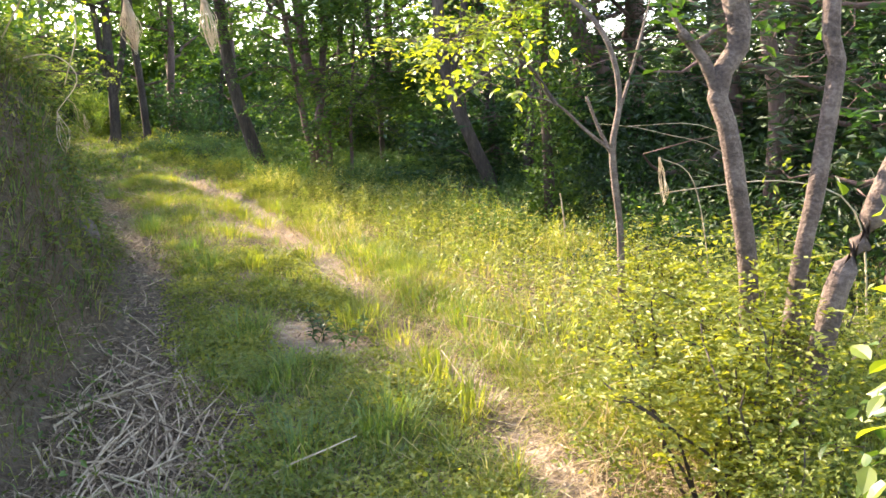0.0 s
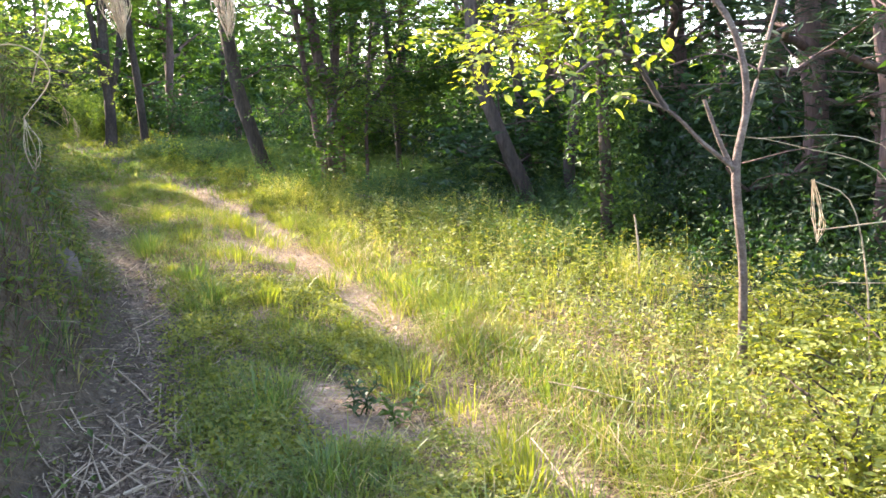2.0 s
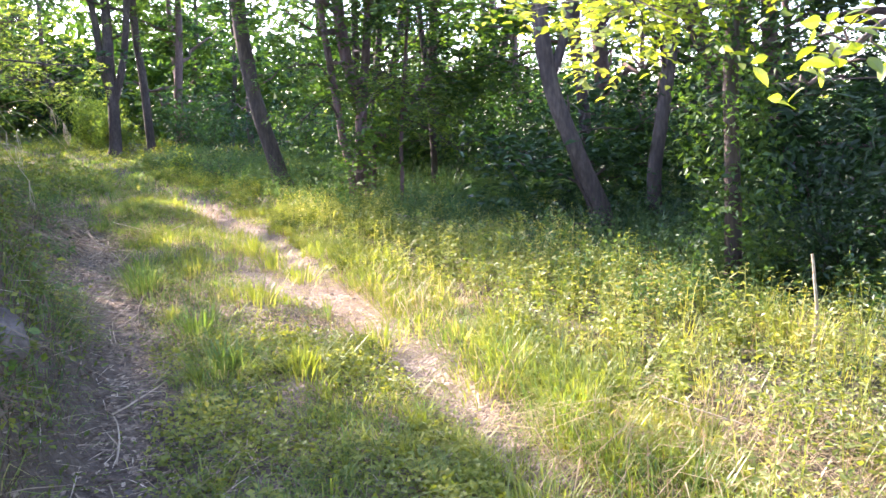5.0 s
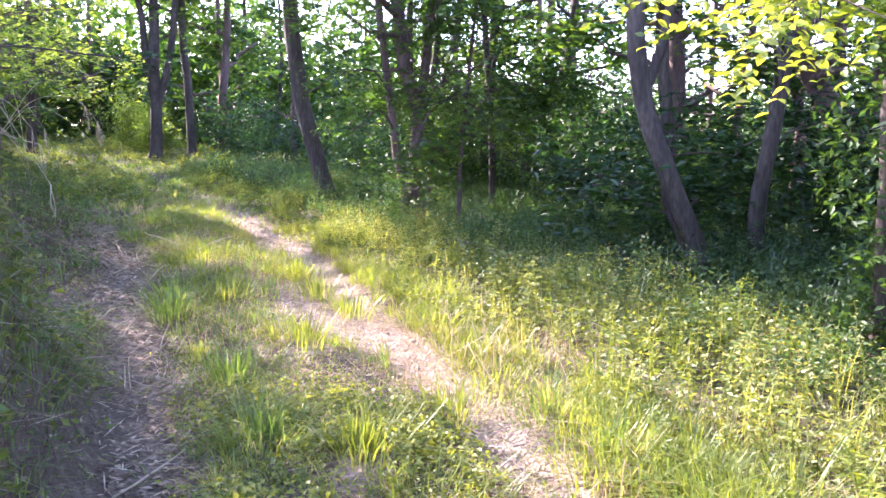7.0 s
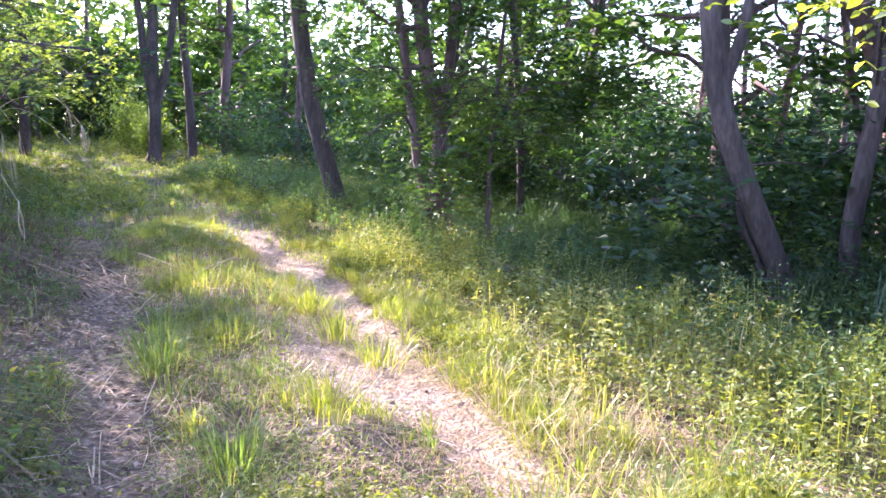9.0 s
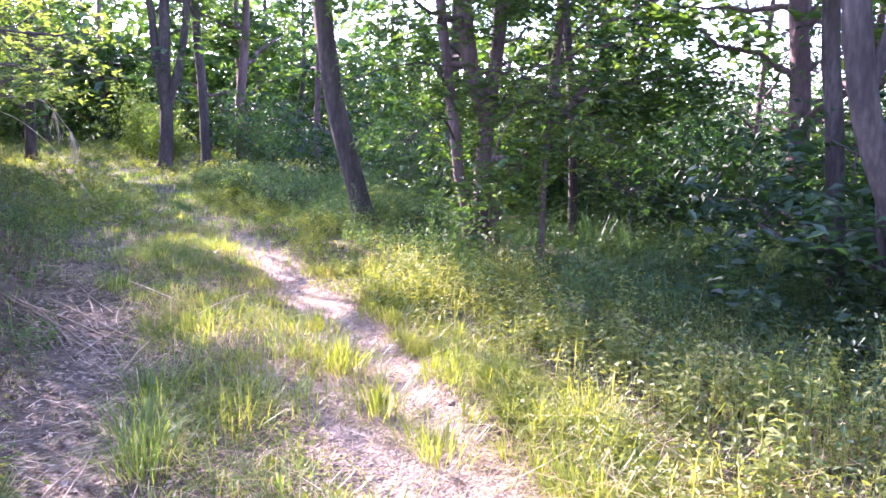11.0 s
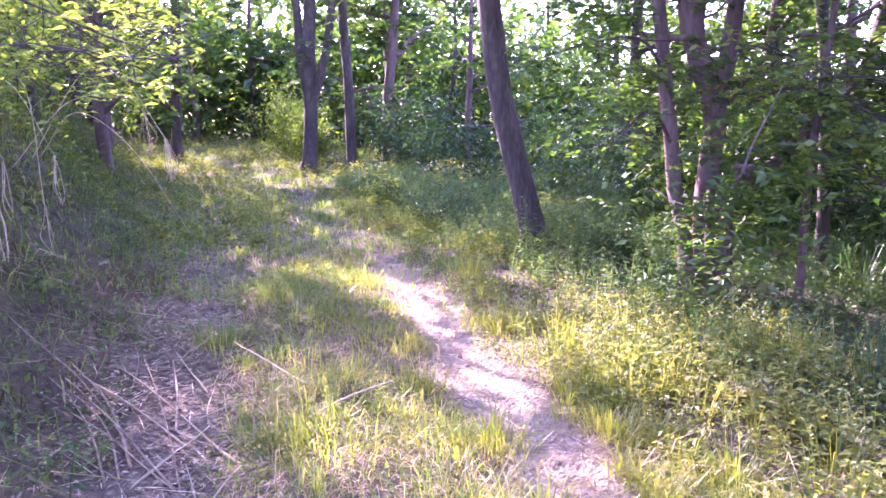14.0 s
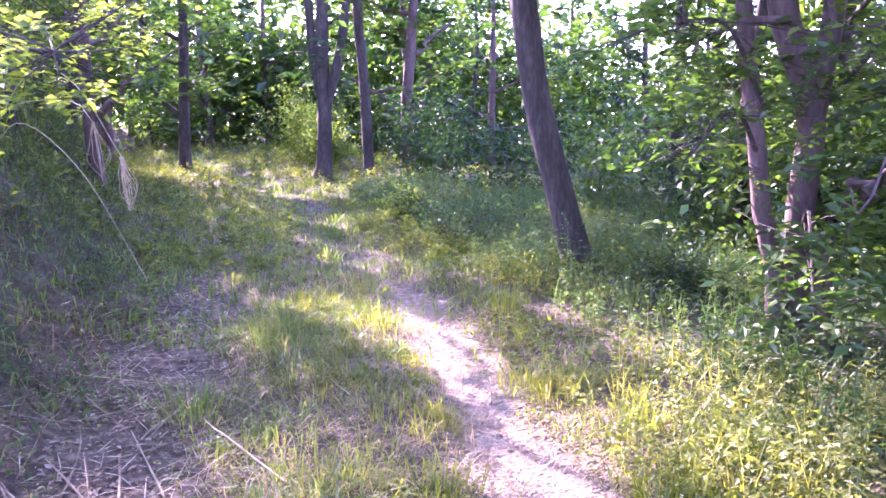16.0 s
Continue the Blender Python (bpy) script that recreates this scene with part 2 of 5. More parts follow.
def ground_material():
    m, n, l = material("soil_and_sand")
    co = n.new("ShaderNodeTexCoord")
    at = n.new("ShaderNodeAttribute")
    at.attribute_name = "wear"
    big, small, peb = n.new("ShaderNodeTexNoise"), n.new("ShaderNodeTexNoise"), n.new("ShaderNodeTexVoronoi")
    for t, s in ((big, 1.6), (small, 22), (peb, 55)):
        t.inputs["Scale"].default_value = s
        l.new(co.outputs["Object"], t.inputs["Vector"])
    big.inputs["Detail"].default_value = small.inputs["Detail"].default_value = 8
    soil = ramp(n, [(0.3, (0.05, 0.036, 0.02)), (0.55, (0.13, 0.095, 0.056)), (0.75, (0.27, 0.2, 0.125))])
    sand = ramp(n, [(0.28, (0.13, 0.095, 0.066)), (0.5, (0.27, 0.2, 0.138)), (0.72, (0.42, 0.34, 0.255))])
    mid = n.new("ShaderNodeMix")
    mid.inputs[0].default_value = 0.6
    l.new(big.outputs[0], mid.inputs[2]), l.new(small.outputs[0], mid.inputs[3])
    l.new(mid.outputs[0], soil.inputs[0]), l.new(mid.outputs[0], sand.inputs[0])
    edge = n.new("ShaderNodeMath")
    edge.operation = "MULTIPLY_ADD"
    edge.inputs[1].default_value = 0.8
    l.new(small.outputs[0], edge.inputs[0])
    l.new(at.outputs["Fac"], edge.inputs[2])
    cut = n.new("ShaderNodeMapRange")
    cut.inputs[1].default_value, cut.inputs[2].default_value = 0.65, 1.05
    l.new(edge.outputs[0], cut.inputs[0])
    mix = n.new("ShaderNodeMix")
    mix.data_type = "RGBA"
    l.new(cut.outputs[0], mix.inputs[0]), l.new(soil.outputs[0], mix.inputs[6]), l.new(sand.outputs[0], mix.inputs[7])
    moss = ramp(n, [(0.3, (0.03, 0.032, 0.013)), (0.5, (0.06, 0.068, 0.024)), (0.7, (0.12, 0.12, 0.05))])
    l.new(mid.outputs[0], moss.inputs[0])
    at2, green = n.new("ShaderNodeAttribute"), n.new("ShaderNodeMix")
    at2.attribute_name = "turf"
    green.data_type = "RGBA"
    l.new(at2.outputs["Fac"], green.inputs[0]), l.new(mix.outputs[2], green.inputs[6]), l.new(moss.outputs[0], green.inputs[7])
    bs, bp, o = n.new("ShaderNodeBsdfPrincipled"), n.new("ShaderNodeBump"), n.new("ShaderNodeOutputMaterial")
    hs = n.new("ShaderNodeMath")
    hs.operation = "MULTIPLY_ADD"
    hs.inputs[1].default_value = 0.5
    l.new(peb.outputs[0], hs.inputs[0]), l.new(small.outputs[0], hs.inputs[2])
    l.new(hs.outputs[0], bp.inputs["Height"])
    bp.inputs["Strength"].default_value, bp.inputs["Distance"].default_value = 0.8, 0.035
    l.new(green.outputs[2], bs.inputs["Base Color"]), l.new(bp.outputs[0], bs.inputs["Normal"])
    bs.inputs["Roughness"].default_value = 0.95
    l.new(bs.outputs[0], o.inputs[0])
    return m


# ---------------------------------------------------------------- mesh helpers
def mesh_of(name, verts, faces, mat, smooth_shade=False):
    """A mesh from arrays: verts n x 3, faces m x 3 or m x 4."""
    verts, faces = np.asarray(verts, np.float32), np.asarray(faces, np.int32)
    me = bpy.data.meshes.new(name)
    k = faces.shape[1]
    me.vertices.add(len(verts)), me.loops.add(faces.size), me.polygons.add(len(faces))
    me.vertices.foreach_set("co", verts.ravel())
    me.loops.foreach_set("vertex_index", faces.ravel())
    me.polygons.foreach_set("loop_start", np.arange(0, faces.size, k, dtype=np.int32))
    me.polygons.foreach_set("use_smooth", np.full(len(faces), smooth_shade))
    me.materials.append(mat)
    me.update(calc_edges=True)
    return me


def part(name, me, parent, label=""):
    ob = new(name, me)
    ob.parent = parent
    return tagged(ob, label)


def thing(name, at, label, category, group=""):
    """The Empty at the base of a thing."""
    ob = new(name)
    ob.empty_display_size = 0.1
    ob.location = at
    return tagged(ob, label, category, group)


RNG = np.random.default_rng(7)


def unit(v):
    return v / (np.linalg.norm(v, axis=-1, keepdims=True) + 1e-9)


def leaves(base, way, up, length, width, fold=0.25, droop=0.15):
    """Leaf blades: base n x 3, way and up n x 3, length and width n. A folded diamond with a midrib each: 4 triangles."""
    way = unit(way)
    side = unit(np.cross(way, up))
    nrm = np.cross(side, way)
    L, W = np.asarray(length)[:, None], np.asarray(width)[:, None] / 2
    mid = base + way * L * 0.45
    tip = base + way * L - nrm * L * droop
    left, right = mid + side * W + nrm * W * fold * 2, mid - side * W + nrm * W * fold * 2
    n = len(base)
    v = np.stack([base, left, mid, right, tip], 1).reshape(-1, 3)
    f = (np.arange(n) * 5)[:, None, None] + np.array([[0, 2, 1], [0, 3, 2], [1, 2, 4], [2, 3, 4]])[None]
    return v, f.reshape(-1, 3)


def broad_leaves(base, way, up, length, width, fold=0.22, droop=0.22):
    """Ovate leaves with a bent midrib: 12 triangles each, for what hangs close to the trail."""
    way = unit(way)
    side = unit(np.cross(way, up))
    nrm = np.cross(side, way)
    L, W = np.asarray(length)[:, None], np.asarray(width)[:, None] / 2
    rows = [base]
    for s, w in ((0.22, 0.75), (0.48, 1.0), (0.76, 0.62)):
        mid = base + way * L * s - nrm * L * droop * s * s
        rows += [mid + side * W * w + nrm * W * w * fold, mid, mid - side * W * w + nrm * W * w * fold]
    rows.append(base + way * L * 0.98 - nrm * L * droop)
    v = np.stack(rows, 1).reshape(-1, 3)
    tri = [[0, 2, 1], [0, 3, 2]]
    for k in (1, 4):
        tri += [[k, k + 1, k + 4], [k, k + 4, k + 3], [k + 1, k + 2, k + 5], [k + 1, k + 5, k + 4]]
    tri += [[7, 8, 10], [8, 9, 10]]
    f = (np.arange(len(base)) * 11)[:, None, None] + np.array(tri)[None]
    return v, f.reshape(-1, 3)


def small_leaves(base, way, up, length, width):
    """The same in two triangles, for what stays further off."""
    way = unit(way)
    side = unit(np.cross(way, up))
    L, W = np.asarray(length)[:, None], np.asarray(width)[:, None] / 2
    nrm = np.cross(side, way)
    mid = base + way * L * 0.45 + nrm * W * 0.4
    n = len(base)
    v = np.stack([base, mid + side * W, mid - side * W, base + way * L], 1).reshape(-1, 3)
    f = (np.arange(n) * 4)[:, None, None] + np.array([[0, 3, 1], [0, 2, 3]])[None]
    return v, f.reshape(-1, 3)


def blades(base, lean, height, width, curve=0.5):
    """Grass blades in 5 triangles, bent over: base n x 3, lean n x 2 (sideways reach over height)."""
    n = len(base)
    lean3 = np.concatenate([lean, np.zeros((n, 1))], 1)
    side = unit(np.cross(np.concatenate([lean + 1e-4, np.zeros((n, 1))], 1), np.array([0, 0, 1.0])))
    H, W = height[:, None], width[:, None] / 2
    p1 = base + lean3 * H * 0.18 + np.array([0, 0, 1.0]) * H * 0.42
    p2 = base + lean3 * H * 0.52 + np.array([0, 0, 1.0]) * H * 0.8
    p3 = base + lean3 * H * (0.6 + curve) + np.array([0, 0, 1.0]) * H * (1.08 - 0.45 * curve * np.linalg.norm(lean, axis=1, keepdims=True))
    v = np.stack([base - side * W * 0.7, base + side * W * 0.7, p1 - side * W, p1 + side * W, p2 - side * W * 0.75, p2 + side * W * 0.75, p3], 1).reshape(-1, 3)
    f = (np.arange(n) * 7)[:, None, None] + np.array([[0, 1, 3], [0, 3, 2], [2, 3, 5], [2, 5, 4], [4, 5, 6]])[None]
    return v, f.reshape(-1, 3)


def short_blades(base, lean, height, width, curve=0.5):
    """The same in 3 triangles, for short turf and matted grass."""
    n = len(base)
    lean3 = np.concatenate([lean, np.zeros((n, 1))], 1)
    side = unit(np.cross(np.concatenate([lean + 1e-4, np.zeros((n, 1))], 1), np.array([0, 0, 1.0])))
    H, W = height[:, None], width[:, None] / 2
    mid = base + lean3 * H * 0.35 + np.array([0, 0, 1.0]) * H * 0.65
    tip = base + lean3 * H * (0.6 + curve) + np.array([0, 0, 1.0]) * H * (1.08 - 0.45 * curve * np.linalg.norm(lean, axis=1, keepdims=True))
    v = np.stack([base - side * W * 0.7, base + side * W * 0.7, mid - side * W, mid + side * W, tip], 1).reshape(-1, 3)
    f = (np.arange(n) * 5)[:, None, None] + np.array([[0, 1, 3], [0, 3, 2], [2, 3, 4]])[None]
    return v, f.reshape(-1, 3)


def join(pieces):
    vs, fs, k = [], [], 0
    for v, f in pieces:
        vs.append(v), fs.append(f + k)
        k += len(v)
    return np.concatenate(vs), np.concatenate(fs)


def tube(points, radii, sides=8, rough=0.0):
    """A tapered limb along a bent line, with uneven bark outline."""
    pts, rad = np.asarray(points, float), np.asarray(radii, float)
    d = unit(np.gradient(pts, axis=0))
    ref = np.where(np.abs(d[:, 2:3]) > 0.9, np.array([[1.0, 0, 0]]), np.array([[0, 0, 1.0]]))
    a = unit(np.cross(d, ref))
    b = np.cross(d, a)
    w = np.arange(sides) * 2 * np.pi / sides
    r = rad[:, None] * (1 + rough * RNG.normal(size=(len(pts), sides)))
    v = pts[:, None] + r[..., None] * (np.cos(w)[None, :, None] * a[:, None] + np.sin(w)[None, :, None] * b[:, None])
    n = len(pts)
    i, j = np.meshgrid(np.arange(n - 1), np.arange(sides), indexing="ij")
    q = np.stack([i * sides + j, i * sides + (j + 1) % sides, (i + 1) * sides + (j + 1) % sides, (i + 1) * sides + j], -1).reshape(-1, 4)
    cap = np.array([[(n - 1) * sides + k, (n - 1) * sides + k + 1, (n - 1) * sides + (k + 2) % sides] for k in range(0, 1)])
    f = np.concatenate([q[:, [0, 1, 2]], q[:, [0, 2, 3]], cap])
    return v.reshape(-1, 3), f


def bent(start, end, n, sway, rng=None):
    """A line from start to end that wanders a little."""
    rng = rng or RNG
    t = np.linspace(0, 1, n)[:, None]
    p = np.asarray(start, float) * (1 - t) + np.asarray(end, float) * t
    w = np.cumsum(rng.normal(size=(n, 3)), 0)
    w = w - w[0] - t * (w[-1] - w[0])
    return p + w * sway


def spline(points, n):
    """Through the given points, evenly resampled (Catmull-Rom)."""
    p = np.asarray(points, float)
    q = np.concatenate([[2 * p[0] - p[1]], p, [2 * p[-1] - p[-2]]])
    out = []
    for s in np.linspace(0, len(p) - 1 - 1e-6, 6 * n):
        i, u = int(s), s - int(s)
        a, b, c, d = q[i], q[i + 1], q[i + 2], q[i + 3]
        out.append(0.5 * (2 * b + (c - a) * u + (2 * a - 5 * b + 4 * c - d) * u * u + (3 * b - a - 3 * c + d) * u ** 3))
    out = np.array(out)
    run = np.concatenate([[0], np.cumsum(np.linalg.norm(np.diff(out, axis=0), axis=1))])
    s = np.linspace(0, run[-1], n)
    return np.stack([np.interp(s, run, out[:, c]) for c in range(3)], -1)


def spray(tips, rng, per=10, size=0.09, spread=0.3, near=False, droop=0.35, frond=True, slim=1.0):
    """Leaves round twig tips: fronds of leaflets in two rows along a drooping stalk (or a loose cluster)."""
    tips = np.asarray(tips, float)
    n = len(tips)
    way = unit(rng.normal(size=(n, 3)) * np.array([1, 1, 0.45]) + np.array([0, 0, -0.1]))
    k = np.arange(per)
    if frond:
        along = (k // 2 + 1) / (per / 2)
        sgn = np.where(k % 2 == 0, 1.0, -1.0)
        side = unit(np.cross(way, np.array([0, 0, 1.0])))
        base = tips[:, None] + way[:, None] * (along[None, :, None] * spread) - np.array([0, 0, 1.0]) * (along ** 2 * spread * droop)[None, :, None]
        w = way[:, None] * 0.5 + side[:, None] * sgn[None, :, None] + rng.normal(size=(n, per, 3)) * 0.25
    else:
        base = tips[:, None] + rng.normal(size=(n, per, 3)) * spread * 0.5
        w = rng.normal(size=(n, per, 3)) * np.array([1, 1, 0.6]) + np.array([0, 0, -0.25])
    up = np.array([0, 0, 1.0]) + rng.normal(size=(n, per, 3)) * 0.45
    ln = size * rng.uniform(0.65, 1.25, n * per)
    fn = broad_leaves if near else small_leaves
    return fn(base.reshape(-1, 3), w.reshape(-1, 3), up.reshape(-1, 3), ln, ln * rng.uniform(0.42, 0.6, n * per) * slim)


def tree(name, line, radii, label, bark=None, leaf=None, limbs=7, first=0.45, reach=1.6, sprays=60, per=12, size=0.1, spread=0.32,
         near=False, seed=0, forks=(), sides=10, category="tree", twigs=4, rise=0.5, group="", spread_z=0.5, slim=1.0):
    """A tree: trunk along a line of points (first on the ground), forks = (line, radii) of further stems, limbs with twigs, and a crown of leaves."""
    rng = np.random.default_rng(seed + 100)
    o = np.asarray(line[0], float)
    o[2] = float(ground_z(o[0], o[1])) - 0.06
    root = thing(name, o, label, category, group)
    pts = spline([np.array(p, float) - o if i else np.zeros(3) for i, p in enumerate(line)], 34)
    rad = np.interp(np.linspace(0, 1, 34), np.linspace(0, 1, len(radii)), radii)
    rad[0] *= 1.35
    rad[1] *= 1.12
    part("trunk", mesh_of("trunk", *tube(pts, rad, sides, 0.03), bark or BARK, True), root)
    stems = [(pts, rad)]
    for fl, fr in forks:
        fp = spline([np.array(p, float) - o for p in fl], 14)
        frr = np.interp(np.linspace(0, 1, 14), np.linspace(0, 1, len(fr)), fr)
        part("limb", mesh_of("limb", *tube(fp, frr, max(6, sides - 2), 0.05), bark or BARK, True), root)
        stems.append((fp, frr))
    tips, tw = [], []
    for s, (sp, sr) in enumerate(stems):
        m = limbs if s == 0 else max(2, limbs // 2) if limbs > 1 else 0
        for k in range(m):
            u = first + (1 - first) * (k + rng.uniform(0.1, 0.9)) / m if s == 0 else rng.uniform(0.35, 1)
            i = min(len(sp) - 1, int(u * (len(sp) - 1)))
            ang = rng.uniform(0, 2 * np.pi)
            r = reach * rng.uniform(0.6, 1.15) * (1.15 - 0.45 * u)
            end = sp[i] + np.array([math.cos(ang) * r, math.sin(ang) * r, r * rise * rng.uniform(0.2, 1.4)])
            bp = bent(sp[i], end, 8, 0.05 * r, rng)
            r0 = min(sr[i] * 0.55, 0.012 + 0.022 * r)
            part("limb", mesh_of("limb", *tube(bp, np.linspace(r0, 0.006, 8), 6), bark or BARK, True), root)
            for q in range(twigs):
                j = rng.integers(3, 8)
                e2 = bp[j] + rng.normal(size=3) * np.array([1, 1, spread_z]) * r * 0.33
                tp = bent(bp[j], e2, 5, 0.03 * r, rng)
                tw.append(tube(tp, np.linspace(0.007, 0.003, 5), 3))
                c = max(1, sprays // (m * twigs))
                tips.append(tp[rng.integers(1, 5, c)] + rng.normal(size=(c, 3)) * 0.14 * r * np.array([1, 1, spread_z + 0.2]))
    if tw:
        tagged(part("twiggery", mesh_of("twiggery", *join(tw), bark or BARK), root), kind="stuff")
    if leaf and tips:
        tagged(part("crown", mesh_of("crown", *spray(np.concatenate(tips), rng, per, size, spread, near, slim=slim), leaf), root), kind="stuff")
    return root

# ---------------------------------------------------------------- ground
def build_ground():
    ys = np.concatenate([[-2000, -600, -150, -40, -15, -6], np.arange(-3, 16, 0.085), np.arange(16, 34, 0.25), [36, 40, 48, 60, 90, 150, 300, 700, 2500]])
    xs = np.concatenate([[-2500, -700, -250, -110, -60, -40, -30, -24, -20], np.arange(-17, -8, 0.25), np.arange(-8, 4, 0.085), np.arange(4, 12, 0.3), [13, 15, 18, 24, 34, 60, 120, 300, 800, 2500]])
    X, Y = np.meshgrid(xs, ys)
    Z = ground_z(X, Y)
    far = np.maximum(np.abs(X), np.abs(Y))
    Z = np.where(far > 60, np.minimum(Z, 1.0) - smooth(60, 400, far) * 2.0, Z)
    v = np.stack([X, Y, Z], -1).reshape(-1, 3)
    ny, nx = X.shape
    i, j = np.meshgrid(np.arange(ny - 1), np.arange(nx - 1), indexing="ij")
    f = np.stack([i * nx + j, i * nx + j + 1, (i + 1) * nx + j + 1, (i + 1) * nx + j], -1).reshape(-1, 4)
    me = mesh_of("ground", v, f, ground_material(), True)
    w = wear(v[:, 0], v[:, 1])
    a = me.attributes.new("wear", "FLOAT", "POINT")
    a.data.foreach_set("value", w.astype(np.float32))
    d = track_x(v[:, 1]) - v[:, 0]
    b = me.attributes.new("turf", "FLOAT", "POINT")
    b.data.foreach_set("value", np.maximum(smooth(2.0, 3.4, d), smooth(0.6, 2.4, -d)).astype(np.float32))
    return tagged(new("ground", me), "uneven soil with sandy wheel ruts and a bank", "ground", kind="structure")


def wear(x, y):
    """How bare the ground is: 1 in the sandy rut, less in the littered inner rut."""
    d = track_x(y) - np.asarray(x, float)
    n = wobble(x, y, 0.5, 5.0)
    far = smooth(6.5, 9.5, y)
    a = np.exp(-((d + 0.06 * n) / (0.2 + 0.05 * far + 0.09 * n)) ** 2) * (0.45 + 0.42 * far + (0.9 - 0.6 * far) * wobble(x, y, 0.6, 2.0))
    a = np.maximum(a, (0.62 + 0.3 * wobble(x, y, 0.35, 6.0)) * np.exp(-((d + 0.05 * n) / 0.17) ** 2) * (1 - smooth(5.5, 7, y)))
    a = a * (1 - 0.95 * smooth(13.5, 17.5, y))
    b = (0.34 + 0.16 * smooth(7, 9, y)) * (1 - 0.8 * smooth(12, 15, y)) * np.exp(-((d - 1.6 + 0.1 * n) / 0.3) ** 2) * (0.7 + 0.4 * wobble(x, y, 0.9, 9.0))
    c = 0.9 * np.exp(-((d - 0.55) / 0.32) ** 2) * smooth(0.1, 0.5, wobble(x, y, 0.55, 7.0)) * (1 - smooth(13, 15, y))
    e = (0.8 + 0.35 * wobble(x, y, 0.3, 4.0)) * np.exp(-((d - 0.3) / 0.38) ** 2 - ((y - 9.2) / 1.0) ** 2)
    return np.clip(np.maximum(np.maximum(a, b), np.maximum(c, e)), 0, 1)


build_ground()

# ---------------------------------------------------------------- trees along the trail
tree("tree", [(-3.32, 15.6, 0), (-3.4, 15.6, 0.46), (-3.56, 15.6, 1.03), (-3.71, 15.6, 1.58), (-3.8, 15.6, 2.1), (-3.9, 15.6, 3.2), (-3.8, 15.5, 5.4), (-3.9, 15.2, 8.6)],
     (0.125, 0.115, 0.11, 0.105, 0.1, 0.09, 0.06, 0.03), "tall leaning grey-brown tree beside the trail", leaf=LEAF, limbs=11, first=0.42, reach=2.2, sprays=640, size=0.15, seed=1,
     forks=[([(-3.88, 15.5, 3.4), (-4.4, 15.3, 3.7), (-5.1, 15.0, 3.9)], (0.05, 0.04, 0.02)), ([(-3.88, 15.5, 3.6), (-3.1, 15.0, 4.4), (-2.3, 14.2, 5.0)], (0.05, 0.04, 0.02)), ([(-3.85, 15.5, 3.9), (-3.4, 14.9, 4.4), (-2.9, 14.1, 4.9)], (0.05, 0.04, 0.02))])
tree("tree", [(-8.28, 24, 0), (-8.32, 24, 0.6), (-8.4, 24, 2.4), (-8.51, 24, 3.8), (-8.5, 24, 7.5)], (0.11, 0.1, 0.09, 0.08, 0.03),
     "slender straight grey tree at the trail bend", leaf=LEAF, limbs=8, first=0.5, reach=2.0, sprays=360, size=0.13, seed=2)
tree("tree", [(-9.05, 23.4, 0), (-9.0, 23.4, 0.7), (-8.96, 23.4, 1.75), (-8.99, 23.4, 2.6), (-9.0, 23.5, 4.2), (-9.1, 23.6, 7.5)], (0.15, 0.13, 0.125, 0.09, 0.07, 0.03),
     "forked grey-brown tree at the trail bend", leaf=LEAF, limbs=8, first=0.5, reach=2.2, sprays=360, size=0.13, seed=3,
     forks=[([(-8.97, 23.4, 1.8), (-9.2, 23.4, 2.95), (-9.24, 23.4, 3.76), (-9.6, 23.2, 6.5)], (0.1, 0.085, 0.07, 0.02)), ([(-8.96, 23.4, 1.7), (-8.65, 23.4, 2.73), (-8.49, 23.4, 3.72), (-8.1, 23.1, 6.6)], (0.1, 0.085, 0.07, 0.02))])
tree("tree", [(-1.96, 13.8, 0), (-1.97, 13.8, 0.76), (-1.95, 13.8, 1.23), (-1.93, 13.8, 1.54), (-2.04, 13.8, 1.85), (-2.14, 13.8, 2.3), (-2.3, 13.9, 4), (-2.4, 14, 7)],
     (0.085, 0.075, 0.08, 0.085, 0.06, 0.055, 0.04, 0.02), "multi-stemmed red-brown locust tree with feathery leaves", bark=BARK_RED, leaf=LEAF, limbs=9, first=0.3, reach=1.9, sprays=400, per=14, size=0.08, spread=0.34, seed=4, rise=0.25,
     forks=[([(-2.06, 13.7, 0.0), (-2.09, 13.7, 0.68), (-2.16, 13.7, 0.93), (-2.22, 13.7, 1.39), (-2.3, 13.7, 1.96), (-2.6, 13.5, 4.4)], (0.055, 0.05, 0.048, 0.045, 0.04, 0.015)),
            ([(-1.93, 13.8, 1.5), (-1.88, 13.8, 1.84), (-1.85, 13.8, 2.13), (-1.6, 13.9, 5)], (0.065, 0.055, 0.05, 0.015)),
            ([(-1.86, 13.8, 0.0), (-1.82, 13.8, 0.67), (-1.83, 13.8, 0.93), (-1.71, 13.8, 1.04), (-1.54, 13.8, 1.18), (-1.0, 13.6, 1.9)], (0.065, 0.06, 0.055, 0.05, 0.04, 0.012))])
tree("tree", [(-1.42, 13.3, 0), (-1.4, 13.3, 0.6), (-1.4, 13.3, 1.0), (-1.35, 13.35, 1.7), (-1.2, 13.4, 3.4)], (0.03, 0.026, 0.024, 0.02, 0.01),
     "thin young red-brown stem beside a locust tree", bark=BARK_RED, leaf=LEAF_DARK, limbs=4, first=0.5, reach=0.9, sprays=60, size=0.07, seed=5, sides=7)
